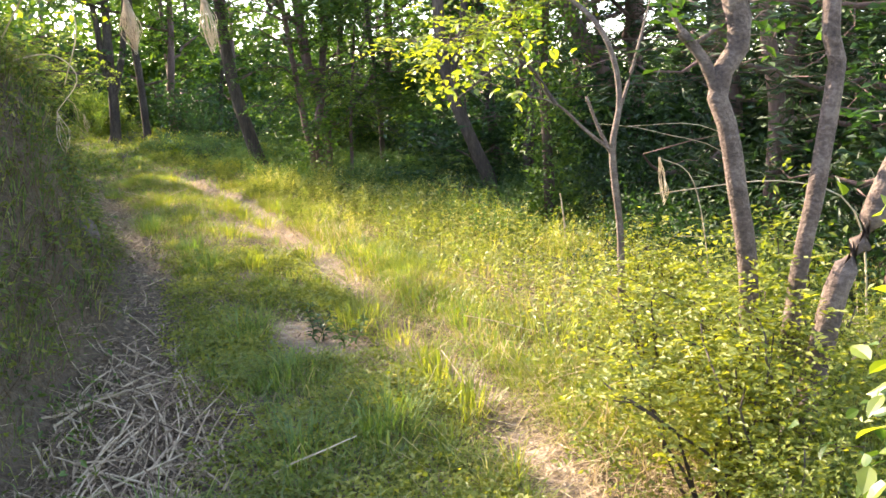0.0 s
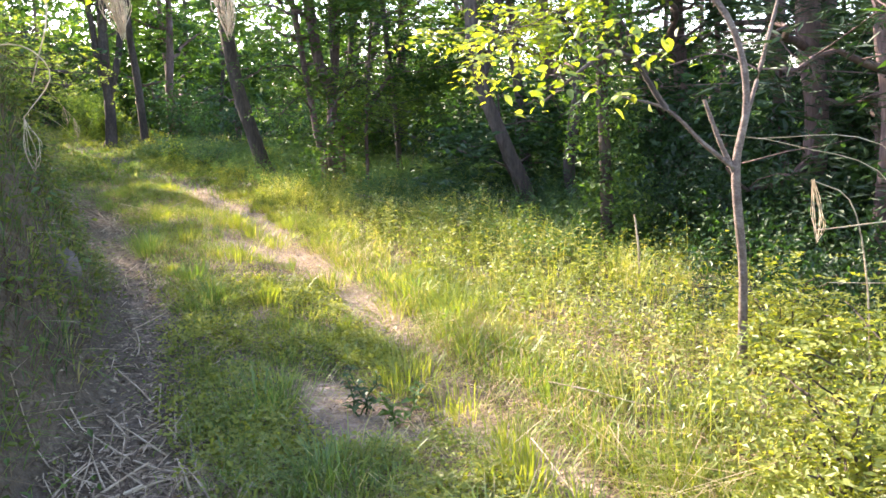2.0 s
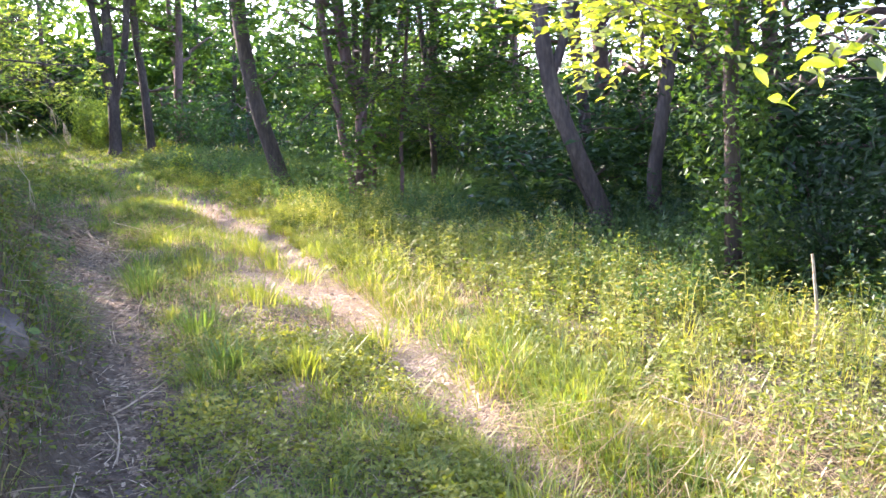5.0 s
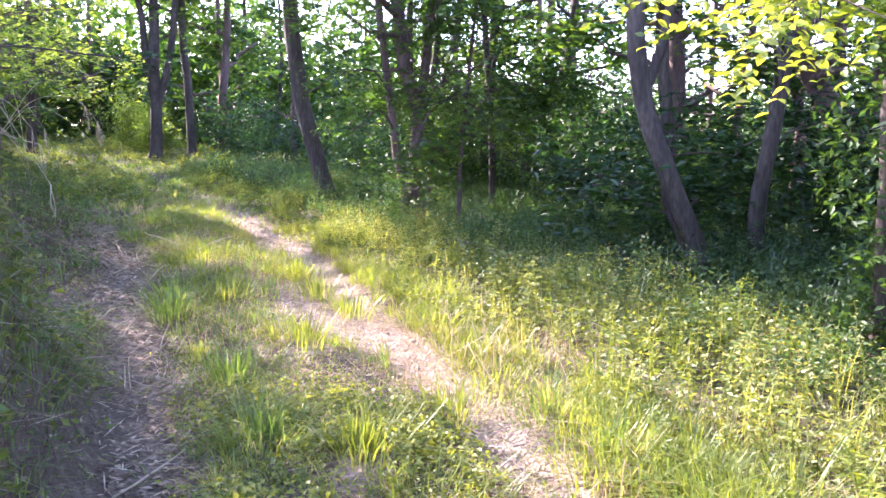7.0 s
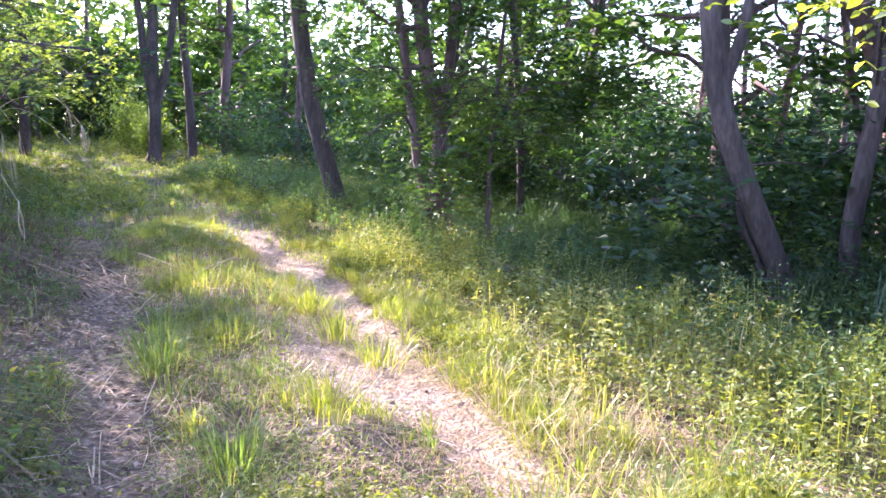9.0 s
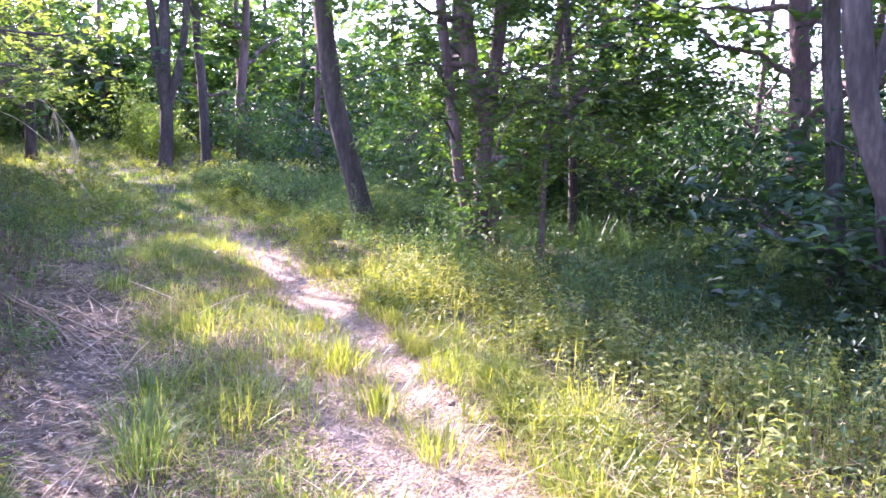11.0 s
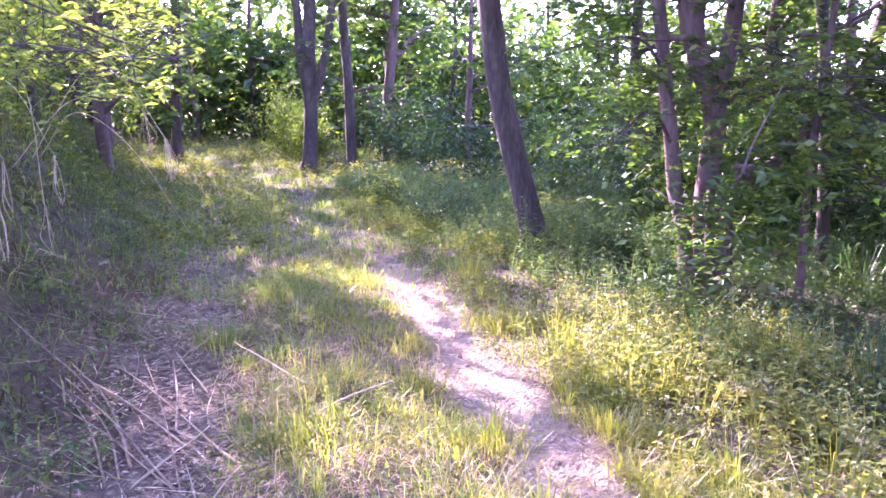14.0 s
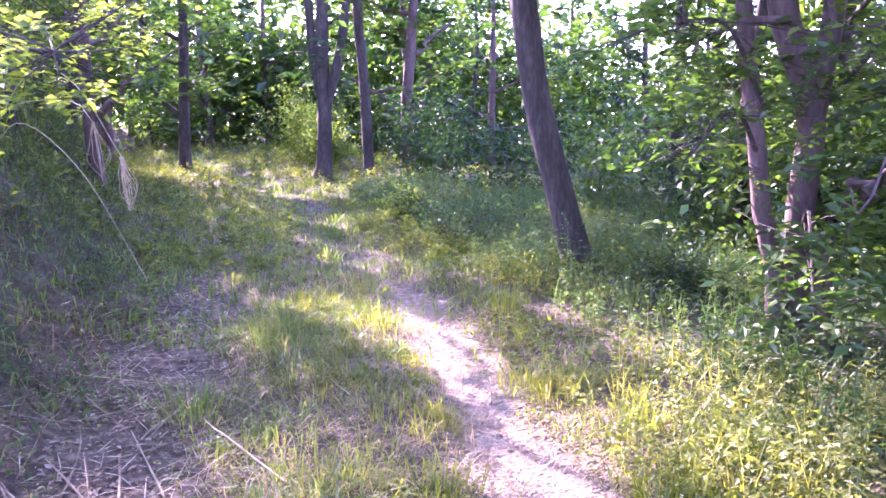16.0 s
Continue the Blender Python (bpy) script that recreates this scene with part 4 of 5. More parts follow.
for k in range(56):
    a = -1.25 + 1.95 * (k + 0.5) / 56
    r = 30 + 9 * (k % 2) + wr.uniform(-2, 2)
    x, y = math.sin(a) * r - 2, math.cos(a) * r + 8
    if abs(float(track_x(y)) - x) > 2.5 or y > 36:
        # To the left mostly the lighter leaf copy, standing in for bright haze.
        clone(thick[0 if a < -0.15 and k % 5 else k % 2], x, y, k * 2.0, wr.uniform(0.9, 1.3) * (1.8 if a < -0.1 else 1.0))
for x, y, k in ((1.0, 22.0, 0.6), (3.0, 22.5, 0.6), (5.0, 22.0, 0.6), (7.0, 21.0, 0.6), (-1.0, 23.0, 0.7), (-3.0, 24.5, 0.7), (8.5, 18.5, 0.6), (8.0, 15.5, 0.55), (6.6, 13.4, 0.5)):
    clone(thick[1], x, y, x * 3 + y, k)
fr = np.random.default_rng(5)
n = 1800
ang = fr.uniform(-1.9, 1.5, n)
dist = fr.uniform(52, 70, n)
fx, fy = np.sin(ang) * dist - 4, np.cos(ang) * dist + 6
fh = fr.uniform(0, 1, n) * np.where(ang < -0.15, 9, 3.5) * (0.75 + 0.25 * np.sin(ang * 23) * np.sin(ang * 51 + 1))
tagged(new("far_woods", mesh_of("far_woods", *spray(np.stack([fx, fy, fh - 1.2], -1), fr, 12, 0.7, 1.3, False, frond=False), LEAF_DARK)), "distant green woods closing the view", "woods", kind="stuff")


# ---------------------------------------------------------------- grass and weeds
def scatter(n, d0, d1, y0, y1, keep, rng, near=1.4):
    """Points along the trail, d metres to the bank's side of the sandy rut, denser towards the start."""
    d, y = rng.uniform(d0, d1, n), y0 + (y1 - y0) * rng.uniform(0, 1, n) ** near
    x = track_x(y) - d
    k = rng.uniform(0, 1, n) < keep(x, y, d)
    x, y = x[k], y[k]
    return np.stack([x, y, ground_z(x, y) - 0.005], -1), d[k]


def blade_field(name, pts, rng, h, w, lean, mat, label, curve=0.5, category="grass"):
    n = len(pts)
    hh = rng.uniform(h[0], h[1], n) * (0.75 + 0.35 * wobble(pts[:, 0], pts[:, 1], 0.35, 4.0))
    ln = np.clip(rng.normal(size=(n, 2)), -1.7, 1.7) * lean
    return tagged(new(name, mesh_of(name, *short_blades(pts, ln, np.abs(hh) + 0.015, rng.uniform(w[0], w[1], n), curve), mat)), label, category, kind="stuff")


def tussock_field(name, centres, rng, per, h, r, w, mat, label, curve=0.8, splay=0.55):
    """Many small tussocks: each one a spray of blades that arch outward from its crown, with a height of its own."""
    n = len(centres)
    hc = rng.uniform(h[0], h[1], n) * (0.8 + 0.3 * wobble(centres[:, 0], centres[:, 1], 0.5, 4.0))
    rc = rng.uniform(r[0], r[1], n)
    tilt = rng.normal(size=(n, 2)) * 0.18
    off = rng.normal(size=(n, per, 2)) * rc[:, None, None]
    ln = off / rc[:, None, None] * splay + tilt[:, None] + rng.normal(size=(n, per, 2)) * 0.22
    ln = np.clip(ln, -1.5, 1.5)
    x, y = centres[:, None, 0] + off[..., 0], centres[:, None, 1] + off[..., 1]
    base = np.stack([x, y, ground_z(x, y) - 0.008], -1).reshape(-1, 3)
    hh = (hc[:, None] * rng.uniform(0.45, 1.1, (n, per))).ravel()
    return tagged(new(name, mesh_of(name, *blades(base, ln.reshape(-1, 2), hh, rng.uniform(w[0], w[1], n * per), curve), mat)), label, "grass", kind="stuff")


gr = np.random.default_rng(11)
bare = lambda x, y: np.clip(1.25 - 2.6 * wear(x, y), 0.0, 1)
inner = lambda y, d: 1 - 0.97 * np.exp(-((d - 1.75) / (0.36 + 0.12 * smooth(7, 9, y))) ** 2)
patchy = lambda x, y, s, seed: np.clip(0.5 + 1.3 * wobble(x, y, s, seed), 0, 1)
# a thin, trodden sward
p, d = scatter(76000, -0.7, 2.1, -2.5, 19, lambda x, y, d: bare(x, y) * (0.25 + 0.75 * patchy(x, y, 0.4, 8.0)) * inner(y, d), gr)
# Yellow copy on the sunny side, green towards the bank: light put into colour.
half = gr.uniform(0, 1, len(p)) < 0.35 + 0.3 * wobble(p[:, 0], p[:, 1], 0.6, 1.0) + 0.4 * smooth(0.6, 1.3, d)
blade_field("turf_grass", p[half], gr, (0.02, 0.06), (0.003, 0.006), 0.9, GRASS, "short patchy green grass on the trail", 0.8)
blade_field("turf_grass", p[~half], gr, (0.02, 0.06), (0.003, 0.006), 0.9, GRASS_YELLOW, "short yellow-green grass on the trail", 0.8)
# tussocks on the strip between the ruts and along both edges of the sandy one
p, d = scatter(2300, 0.12, 1.35, 1.0, 15, lambda x, y, d: bare(x, y) * patchy(x, y, 0.45, 3.0), gr, 1.1)
# Same split for tussocks, the greener colour following the bank's shade.
q = gr.uniform(0, 1, len(p)) < 0.25 + 0.5 * smooth(0.5, 1.1, d)
tussock_field("tussock_grass", p[q], gr, 27, (0.05, 0.14), (0.02, 0.05), (0.003, 0.007), GRASS, "green arching tussocks between the ruts")
tussock_field("tussock_grass", p[~q], gr, 27, (0.05, 0.15), (0.02, 0.05), (0.003, 0.007), GRASS_YELLOW, "tussocks between the ruts, coloured yellow-green for sun")
p, d = scatter(900, -0.75, -0.2, 2.8, 13, lambda x, y, d: patchy(x, y, 0.5, 5.0) * (1 - wear(x, y)), gr, 1.0)
tussock_field("tussock_grass", p, gr, 40, (0.1, 0.24), (0.025, 0.06), (0.003, 0.007), GRASS_YELLOW, "bright yellow-green grass edging the sandy rut", 0.9)
# dry thatch between the tussocks
p, d = scatter(24000, -0.8, 1.5, 1.2, 18, lambda x, y, d: 0.35 + 0.65 * patchy(x, y, 0.5, 13.0), gr)
blade_field("dry_grass", p, gr, (0.02, 0.07), (0.002, 0.005), 1.9, GRASS_DRY, "dry flattened grass on the trail", 1.0)
p, d = scatter(3500, 0.15, 1.3, 7.5, 15, lambda x, y, d: patchy(x, y, 0.5, 14.0), gr, 1.1)
blade_field("dry_grass", p, gr, (0.06, 0.22), (0.002, 0.004), 0.7, GRASS_DRY, "pale seeding grass between the ruts", 0.6)
# small round leaves in the turf
p, d = scatter(90000, -0.3, 2.0, 1.4, 14, lambda x, y, d: patchy(x, y, 0.45, 6.0) * bare(x, y) * inner(y, d), gr)
p[:, 2] += gr.uniform(0.015, 0.075, len(p))
ll = gr.uniform(0.012, 0.03, len(p))
tagged(new("turf_weeds", mesh_of("turf_weeds", *small_leaves(p, gr.normal(size=(len(p), 3)) * [1, 1, 0.3], gr.normal(size=(len(p), 3)) * 0.35 + [0, 0, 1], ll, ll * 0.65), HERB)), "small green leaves in the turf", "weeds", kind="stuff")


p, d = scatter(46000, 0.2, 1.5, 1.0, 7.5, lambda x, y, d: patchy(x, y, 0.3, 26.0) * bare(x, y) * inner(y, d), gr, 1.0)
p[:, 2] += gr.uniform(0.02, 0.085, len(p))
ll = gr.uniform(0.016, 0.036, len(p))
tagged(new("turf_weeds", mesh_of("turf_weeds", *small_leaves(p, gr.normal(size=(len(p), 3)) * [1, 1, 0.35], gr.normal(size=(len(p), 3)) * 0.4 + [0, 0, 1], ll, ll * 0.7), HERB_LIGHT)), "fresh clover-like leaves on the shaded strip", "weeds", kind="stuff")


def weed_field(name, pts, rng, h, mat, label, per=12, leaf=0.03, broad=(0.3, 0.55), lean=0.3):
    """Bushy herbs: leaning stalks with leaves in loose whorls up their length, crowded towards the top."""
    n = len(pts)
    hh = rng.uniform(h[0], h[1], n) * (0.8 + 0.45 * wobble(pts[:, 0], pts[:, 1], 0.5, 2.0))
    hh = np.maximum(hh, 0.06)
    ln = rng.normal(size=(n, 2)) * lean
    st = short_blades(pts, ln, hh, np.full(n, 0.004), 0.25)
    u = ((np.arange(per)[None] + rng.uniform(0, 1, (n, per))) / per) ** 0.75 * 0.85 + 0.18
    base = pts[:, None] + np.stack([ln[:, 0, None] * hh[:, None] * u ** 1.6 * 0.8, ln[:, 1, None] * hh[:, None] * u ** 1.6 * 0.8, hh[:, None] * u], -1)
    a = rng.uniform(0, 2 * np.pi, (n, per))
    way = np.stack([np.cos(a), np.sin(a), rng.normal(0.05, 0.4, (n, per))], -1)
    base = base + way * rng.uniform(0, 0.035, (n, per, 1))
    up = np.array([0, 0, 1.0]) + rng.normal(size=(n, per, 3)) * 0.45
    L = leaf * rng.uniform(0.6, 1.4, (n, per)) * (1.25 - 0.5 * u)
    lv = small_leaves(base.reshape(-1, 3), way.reshape(-1, 3), up.reshape(-1, 3), L.ravel(), L.ravel() * rng.uniform(broad[0], broad[1], n * per))
    return tagged(new(name, mesh_of(name, *join([st, lv]), mat)), label, "weeds", kind="stuff")


p, d = scatter(22000, -4.6, -0.3, -1.5, 13, lambda x, y, d: smooth(0.35, 0.8, -d) * (1 - smooth(1.7, 2.6, -d)) * (0.25 + 0.75 * patchy(x, y, 0.45, 2.0)), gr)
q = gr.uniform(0, 1, len(p)) < 0.28 + 0.4 * wobble(p[:, 0], p[:, 1], 0.8, 9.0)
weed_field("meadow_weeds", p[~q], gr, (0.14, 0.46), WEED, "herbs along the trail, coloured pale for full sun", 14, 0.036)
weed_field("meadow_weeds", p[q], gr, (0.14, 0.5), HERB, "fresh green leafy herbs along the trail", 14, 0.034, (0.35, 0.6))
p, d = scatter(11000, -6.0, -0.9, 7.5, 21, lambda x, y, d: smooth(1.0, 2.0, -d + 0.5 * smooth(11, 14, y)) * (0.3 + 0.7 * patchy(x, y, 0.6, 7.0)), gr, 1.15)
weed_field("shade_weeds", p, gr, (0.14, 0.5), HERB_SHADE, "leafy herbs tinted blue-green for the wood's shade", 12, 0.046, (0.3, 0.55))
p, d = scatter(2600, -1.3, -0.3, 8, 20, lambda x, y, d: patchy(x, y, 0.5, 11.0), gr, 1.1)
weed_field("meadow_weeds", p, gr, (0.1, 0.32), HERB, "low green herbs edging the far rut", 11, 0.036, (0.35, 0.6))
p, d = scatter(1100, -3.6, -0.5, -1, 12.5, lambda x, y, d: patchy(x, y, 0.6, 15.0), gr)
tussock_field("meadow_grass", p, gr, 22, (0.18, 0.42), (0.02, 0.06), (0.003, 0.006), WEED, "pale seeding grass tufts among herbs", 0.7, 0.4)
p, d = scatter(11000, -2.4, -0.1, 1.2, 11, lambda x, y, d: patchy(x, y, 0.8, 12.0), gr)
blade_field("dry_grass", p, gr, (0.08, 0.3), (0.002, 0.005), 1.5, GRASS_DRY, "dry straw-coloured grass among weeds", 0.9)
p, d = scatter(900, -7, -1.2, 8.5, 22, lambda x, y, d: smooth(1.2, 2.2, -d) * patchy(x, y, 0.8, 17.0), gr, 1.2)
tussock_field("shade_grass", p, gr, 20, (0.3, 0.65), (0.03, 0.08), (0.005, 0.011), GRASS_SHADE, "long arching grass tinted dark for the wood's shade", 1.0, 0.5)
p, d = scatter(17000, -1.6, 4.2, 13, 32, lambda x, y, d: (1 - np.exp(-(d / 0.3) ** 2) * (1 - smooth(13, 15.5, y))) * (0.4 + 0.6 * patchy(x, y, 0.7, 18.0)), gr)
blade_field("turf_grass", p, gr, (0.04, 0.14), (0.008, 0.015), 0.8, GRASS, "grass on the far trail", 0.8)
p, d = scatter(1000, -2.0, 4.0, 14.5, 31, lambda x, y, d: 1 - 0.8 * np.exp(-(d / 0.25) ** 2) * (1 - smooth(14.5, 16.5, y)), gr, 1.1)
tussock_field("tussock_grass", p, gr, 18, (0.08, 0.2), (0.06, 0.13), (0.008, 0.015), GRASS, "rough green tussocks on the far trail")
p, d = scatter(4200, -7.0, 3.6, 15, 31, lambda x, y, d: smooth(0.3, 0.8, np.abs(d)), gr, 1.1)
weed_field("meadow_weeds", p, gr, (0.1, 0.3), HERB, "low green herbs round the trail bend", 10, 0.07, (0.35, 0.6))
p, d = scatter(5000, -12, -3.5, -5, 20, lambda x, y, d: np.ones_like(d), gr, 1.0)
blade_field("shade_grass", p, gr, (0.15, 0.45), (0.008, 0.015), 0.6, GRASS_SHADE, "coarse grass on the wood's floor, tinted dark for shade", 0.8)
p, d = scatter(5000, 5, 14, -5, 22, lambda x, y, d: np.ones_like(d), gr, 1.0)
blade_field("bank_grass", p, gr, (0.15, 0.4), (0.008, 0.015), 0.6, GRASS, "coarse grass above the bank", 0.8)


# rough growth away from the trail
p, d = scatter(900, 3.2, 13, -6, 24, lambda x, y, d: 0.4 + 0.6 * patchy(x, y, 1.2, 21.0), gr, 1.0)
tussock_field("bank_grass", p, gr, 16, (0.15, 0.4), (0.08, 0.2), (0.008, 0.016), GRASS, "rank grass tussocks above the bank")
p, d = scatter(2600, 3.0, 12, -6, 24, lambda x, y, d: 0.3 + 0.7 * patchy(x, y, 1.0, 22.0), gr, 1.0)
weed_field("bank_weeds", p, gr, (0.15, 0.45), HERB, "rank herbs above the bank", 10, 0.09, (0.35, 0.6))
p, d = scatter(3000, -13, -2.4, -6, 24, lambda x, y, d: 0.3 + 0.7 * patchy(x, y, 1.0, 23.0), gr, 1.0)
weed_field("shade_weeds", p, gr, (0.12, 0.4), HERB_SHADE, "herbs on the wood's floor, tinted for shade", 10, 0.08, (0.35, 0.6))


# single tussocks on and beside the ruts
def grass_tuft(x, y, n, h, r, mat, label, seed):
    rng = np.random.default_rng(seed + 300)
    b = rng.normal(size=(n, 2)) * r
    z = ground_z(x + b[:, 0], y + b[:, 1])
    z0 = float(ground_z(x, y))
    base = np.concatenate([b, (z - z0)[:, None] - 0.01], 1)
    ln = b / r * 0.5 + rng.normal(size=(n, 2)) * 0.25
    root = thing("grass_tuft", (x, y, z0), label, "grass tuft")
    tagged(part("foliage", mesh_of("foliage", *blades(base, ln, h * rng.uniform(0.5, 1.1, n), rng.uniform(0.003, 0.007, n), 0.9), mat), root), kind="stuff")
    return root


TUFTS = [(-0.1, 4.5), (-0.3, 4.95), (-0.05, 4.15), (-0.5, 5.4), (-0.62, 5.7), (0.1, 3.75), (-0.59, 5.12), (-1.32, 6.39), (-1.55, 6.73), (-2.0, 9.21), (-0.68, 6.7), (-1.4, 8.79), (-2.57, 10.2),
         (-3.1, 10.85), (-2.6, 10.25), (-1.75, 10.0), (-5.0, 13.9), (-3.7, 14.2), (-1.25, 7.35), (-1.05, 7.75), (-2.1, 8.2), (-2.9, 11.0), (-3.4, 11.5), (-2.3, 9.6)]
for k, (x, y) in enumerate(TUFTS):
    grass_tuft(x, y, 130, (0.19, 0.15, 0.22)[k % 3], (0.08, 0.11, 0.07)[k % 3], GRASS_YELLOW, "bright yellow-green grass tussock beside the sandy rut", k)
for k in range(18):
    y = 3.9 + 3.6 * (k + 0.5) / 18
    grass_tuft(float(track_x(y)) + gr.uniform(0.24, 0.5), y, 110, gr.uniform(0.12, 0.21), 0.1, (GRASS_YELLOW, GRASS)[k % 2], "bright yellow-green tussock edging the sandy rut", 160 + k)
for k, (x, y) in enumerate([(-0.23, 3.55), (-0.3, 3.35), (-0.8, 4.1), (-0.6, 3.2), (-3.26, 9.2), (-3.1, 8.9), (-2.0, 6.9), (-2.35, 7.7), (-4.75, 12.1), (-3.4, 9.7), (-2.35, 12.1), (-1.2, 4.9), (-1.0, 2.6)]):
    grass_tuft(x, y, 170, 0.2, 0.09, GRASS, "fresh green grass tussock on the trail", 60 + k)


for k in range(18):
    y = 9.2 + 4.6 * (k + 0.5) / 18
    grass_tuft(float(track_x(y)) - gr.uniform(0.35, 1.1), y, 110, gr.uniform(0.1, 0.2), 0.13, (GRASS_YELLOW, GRASS, GRASS_YELLOW)[k % 3], "tall sunlit grass tussock between the ruts", 120 + k)


def leafy_weed(x, y, h, label, mat, seed, leaf=0.07):
    """A single broad-leaved herb: stem, and leaves up it."""
    rng = np.random.default_rng(seed + 700)
    root = thing("leafy_weed", (x, y, float(ground_z(x, y)) - 0.01), label, "weed")
    for s in range(3):
        e = np.array([rng.normal() * 0.1, rng.normal() * 0.1, h * rng.uniform(0.7, 1)])
        p = bent((rng.normal() * 0.02, rng.normal() * 0.02, 0), e, 8, 0.01, rng)
        part("stem", mesh_of("stem", *tube(p, np.linspace(0.005, 0.002, 8), 5), mat), root)
        m = 16
        u = np.linspace(1, 7, m)
        base = np.stack([np.interp(u, np.arange(8), p[:, c]) for c in range(3)], -1)
        a = np.arange(m) * 2.4 + rng.uniform(0, 6)
        way = np.stack([np.cos(a), np.sin(a), np.full(m, 0.35)], -1)
        L = leaf * rng.uniform(0.7, 1.2, m) * np.linspace(1.2, 0.6, m)
        tagged(part("leaves", mesh_of("leaves", *leaves(base, way, np.array([[0, 0, 1.0]]) + rng.normal(size=(m, 3)) * 0.2, L, L * 0.42, 0.2, 0.3), mat), root), kind="stuff")
    return root


leafy_weed(-0.73, 4.77, 0.26, "dark green upright weed on the trail", LEAF_DARK, 1)
leafy_weed(-0.55, 4.7, 0.22, "green upright weed on the trail", LEAF, 2)
for k in range(34):
    y = 2.6 + 9.6 * (k + 0.5) / 34
    x = float(track_x(y)) + gr.uniform(0.7, 2.4)
    leafy_weed(x, y, gr.uniform(0.3, 0.55), "tall pale green leafy herb beside the trail", (WEED, LEAF_LIGHT, WEED)[k % 3], 10 + k, gr.uniform(0.05, 0.09))


for k, (x, y) in enumerate([(-1.78, 11.43), (-1.62, 11.2), (-1.35, 10.9), (-1.5, 10.55), (-1.15, 10.3), (-1.3, 11.7), (-2.0, 11.8)]):
    leafy_weed(x, y, 0.3 + 0.03 * (k % 3), "pale broad-leaved herb at the edge of the shade", (WEED, HERB)[k % 2], 90 + k, 0.1)


# ---------------------------------------------------------------- litter, straw and stalks
p, d = scatter(52000, 1.1, 2.5, -2, 16, lambda x, y, d: np.exp(-((d - 1.65 - 0.12 * (y > 8)) / (0.36 + 0.2 * smooth(7, 9, y))) ** 4) * (0.9 + 0.4 * wobble(x, y, 0.35, 5.5)), gr)
p[:, 2] += gr.uniform(0.0, 0.02, len(p))
ll = gr.uniform(0.012, 0.05, len(p))
tagged(new("leaf_litter", mesh_of("leaf_litter", *small_leaves(p, gr.normal(size=(len(p), 3)) * [1, 1, 0.15], gr.normal(size=(len(p), 3)) * 0.25 + [0, 0, 1], ll, ll * gr.uniform(0.2, 0.6, len(p))), CHIPS)), "brown leaf and bark litter in the inner rut", "litter", kind="stuff")
p, d = scatter(9000, -0.6, 2.6, 1.6, 15, lambda x, y, d: np.where(d > 0.8, np.exp(-((d - 1.8) / 0.45) ** 2), 0.35 * np.exp(-(d / 0.4) ** 2)), gr)
p[:, 2] += gr.uniform(0.004, 0.03, len(p))
ll = gr.uniform(0.05, 0.26, len(p))
tagged(new("straw_litter", mesh_of("straw_litter", *small_leaves(p, gr.normal(size=(len(p), 3)) * [1, 1, 0.08], np.tile([0, 0, 1.0], (len(p), 1)), ll, np.full(len(p), 0.006)), STRAW)), "scattered dry straw on the trail", "straw", kind="stuff")


p, d = scatter(15000, -0.45, 0.9, 2.5, 14, lambda x, y, d: np.clip(1.6 * wear(x, y) - 0.15, 0, 1), gr, 1.1)
p[:, 2] += gr.uniform(0.0, 0.012, len(p))
ll = gr.uniform(0.01, 0.06, len(p))
tagged(new("straw_litter", mesh_of("straw_litter", *small_leaves(p, gr.normal(size=(len(p), 3)) * [1, 1, 0.12], gr.normal(size=(len(p), 3)) * 0.25 + [0, 0, 1], ll, np.minimum(ll * 0.4, 0.008)), CHIPS)), "straw bits and grit on the sandy rut", "straw", kind="stuff")


def dry_stalk(x, y, length, turn, r, seed, lift=0.03, label="dry broken reed stalk lying on litter"):
    rng = np.random.default_rng(seed + 1200)
    n = 9
    s = np.linspace(-0.5, 0.5, n) * length
    px, py = x + np.cos(turn) * s, y + np.sin(turn) * s + np.sin(np.linspace(0, 3, n)) * 0.05 * length * rng.normal()
    pz = ground_z(px, py) + r + lift * np.linspace(0, 1, n)
    pts = np.stack([px, py, pz], -1)
    # From seed 180 on, the darker litter colour makes up for missing shade.
    ob = new("dry_stalk", mesh_of("dry_stalk", *tube(pts - pts[0], np.linspace(r, r * 0.5, n), 6, 0.06), CHIPS if seed >= 180 else STRAW, True))
    ob.location = pts[0]
    return tagged(ob, label, "stalk", group="dry stalks")


for k in range(52):
    y = 3.4 + gr.normal() * 0.55
    dry_stalk(float(track_x(y)) - 1.72 + gr.normal() * 0.17, y, gr.uniform(0.3, 0.85), 1.95 + gr.normal() * 0.4, gr.uniform(0.004, 0.009), k)
p, d = scatter(2600, 1.25, 2.15, 2.2, 5.4, lambda x, y, d: np.exp(-((y - 3.3) / 1.1) ** 2), gr, 1.0)
p[:, 2] += gr.uniform(0.005, 0.05, len(p))
ll = gr.uniform(0.1, 0.38, len(p))
a0 = 1.95 + gr.normal(size=len(p)) * 0.5
tagged(new("straw_litter", mesh_of("straw_litter", *leaves(p, np.stack([np.cos(a0), np.sin(a0), gr.normal(size=len(p)) * 0.12], -1), gr.normal(size=(len(p), 3)) * 0.3 + [0, 0, 1], ll, gr.uniform(0.004, 0.012, len(p)), 0.3, 0.06), CHIPS)), "heap of dry reed leaves and straw", "straw", kind="stuff")
for k in range(26):
    y = gr.uniform(4.5, 12.5)
    dry_stalk(float(track_x(y)) - gr.uniform(1.3, 1.75), y, gr.uniform(0.25, 0.6), gr.uniform(1.2, 2.6), gr.uniform(0.003, 0.006), 40 + k)
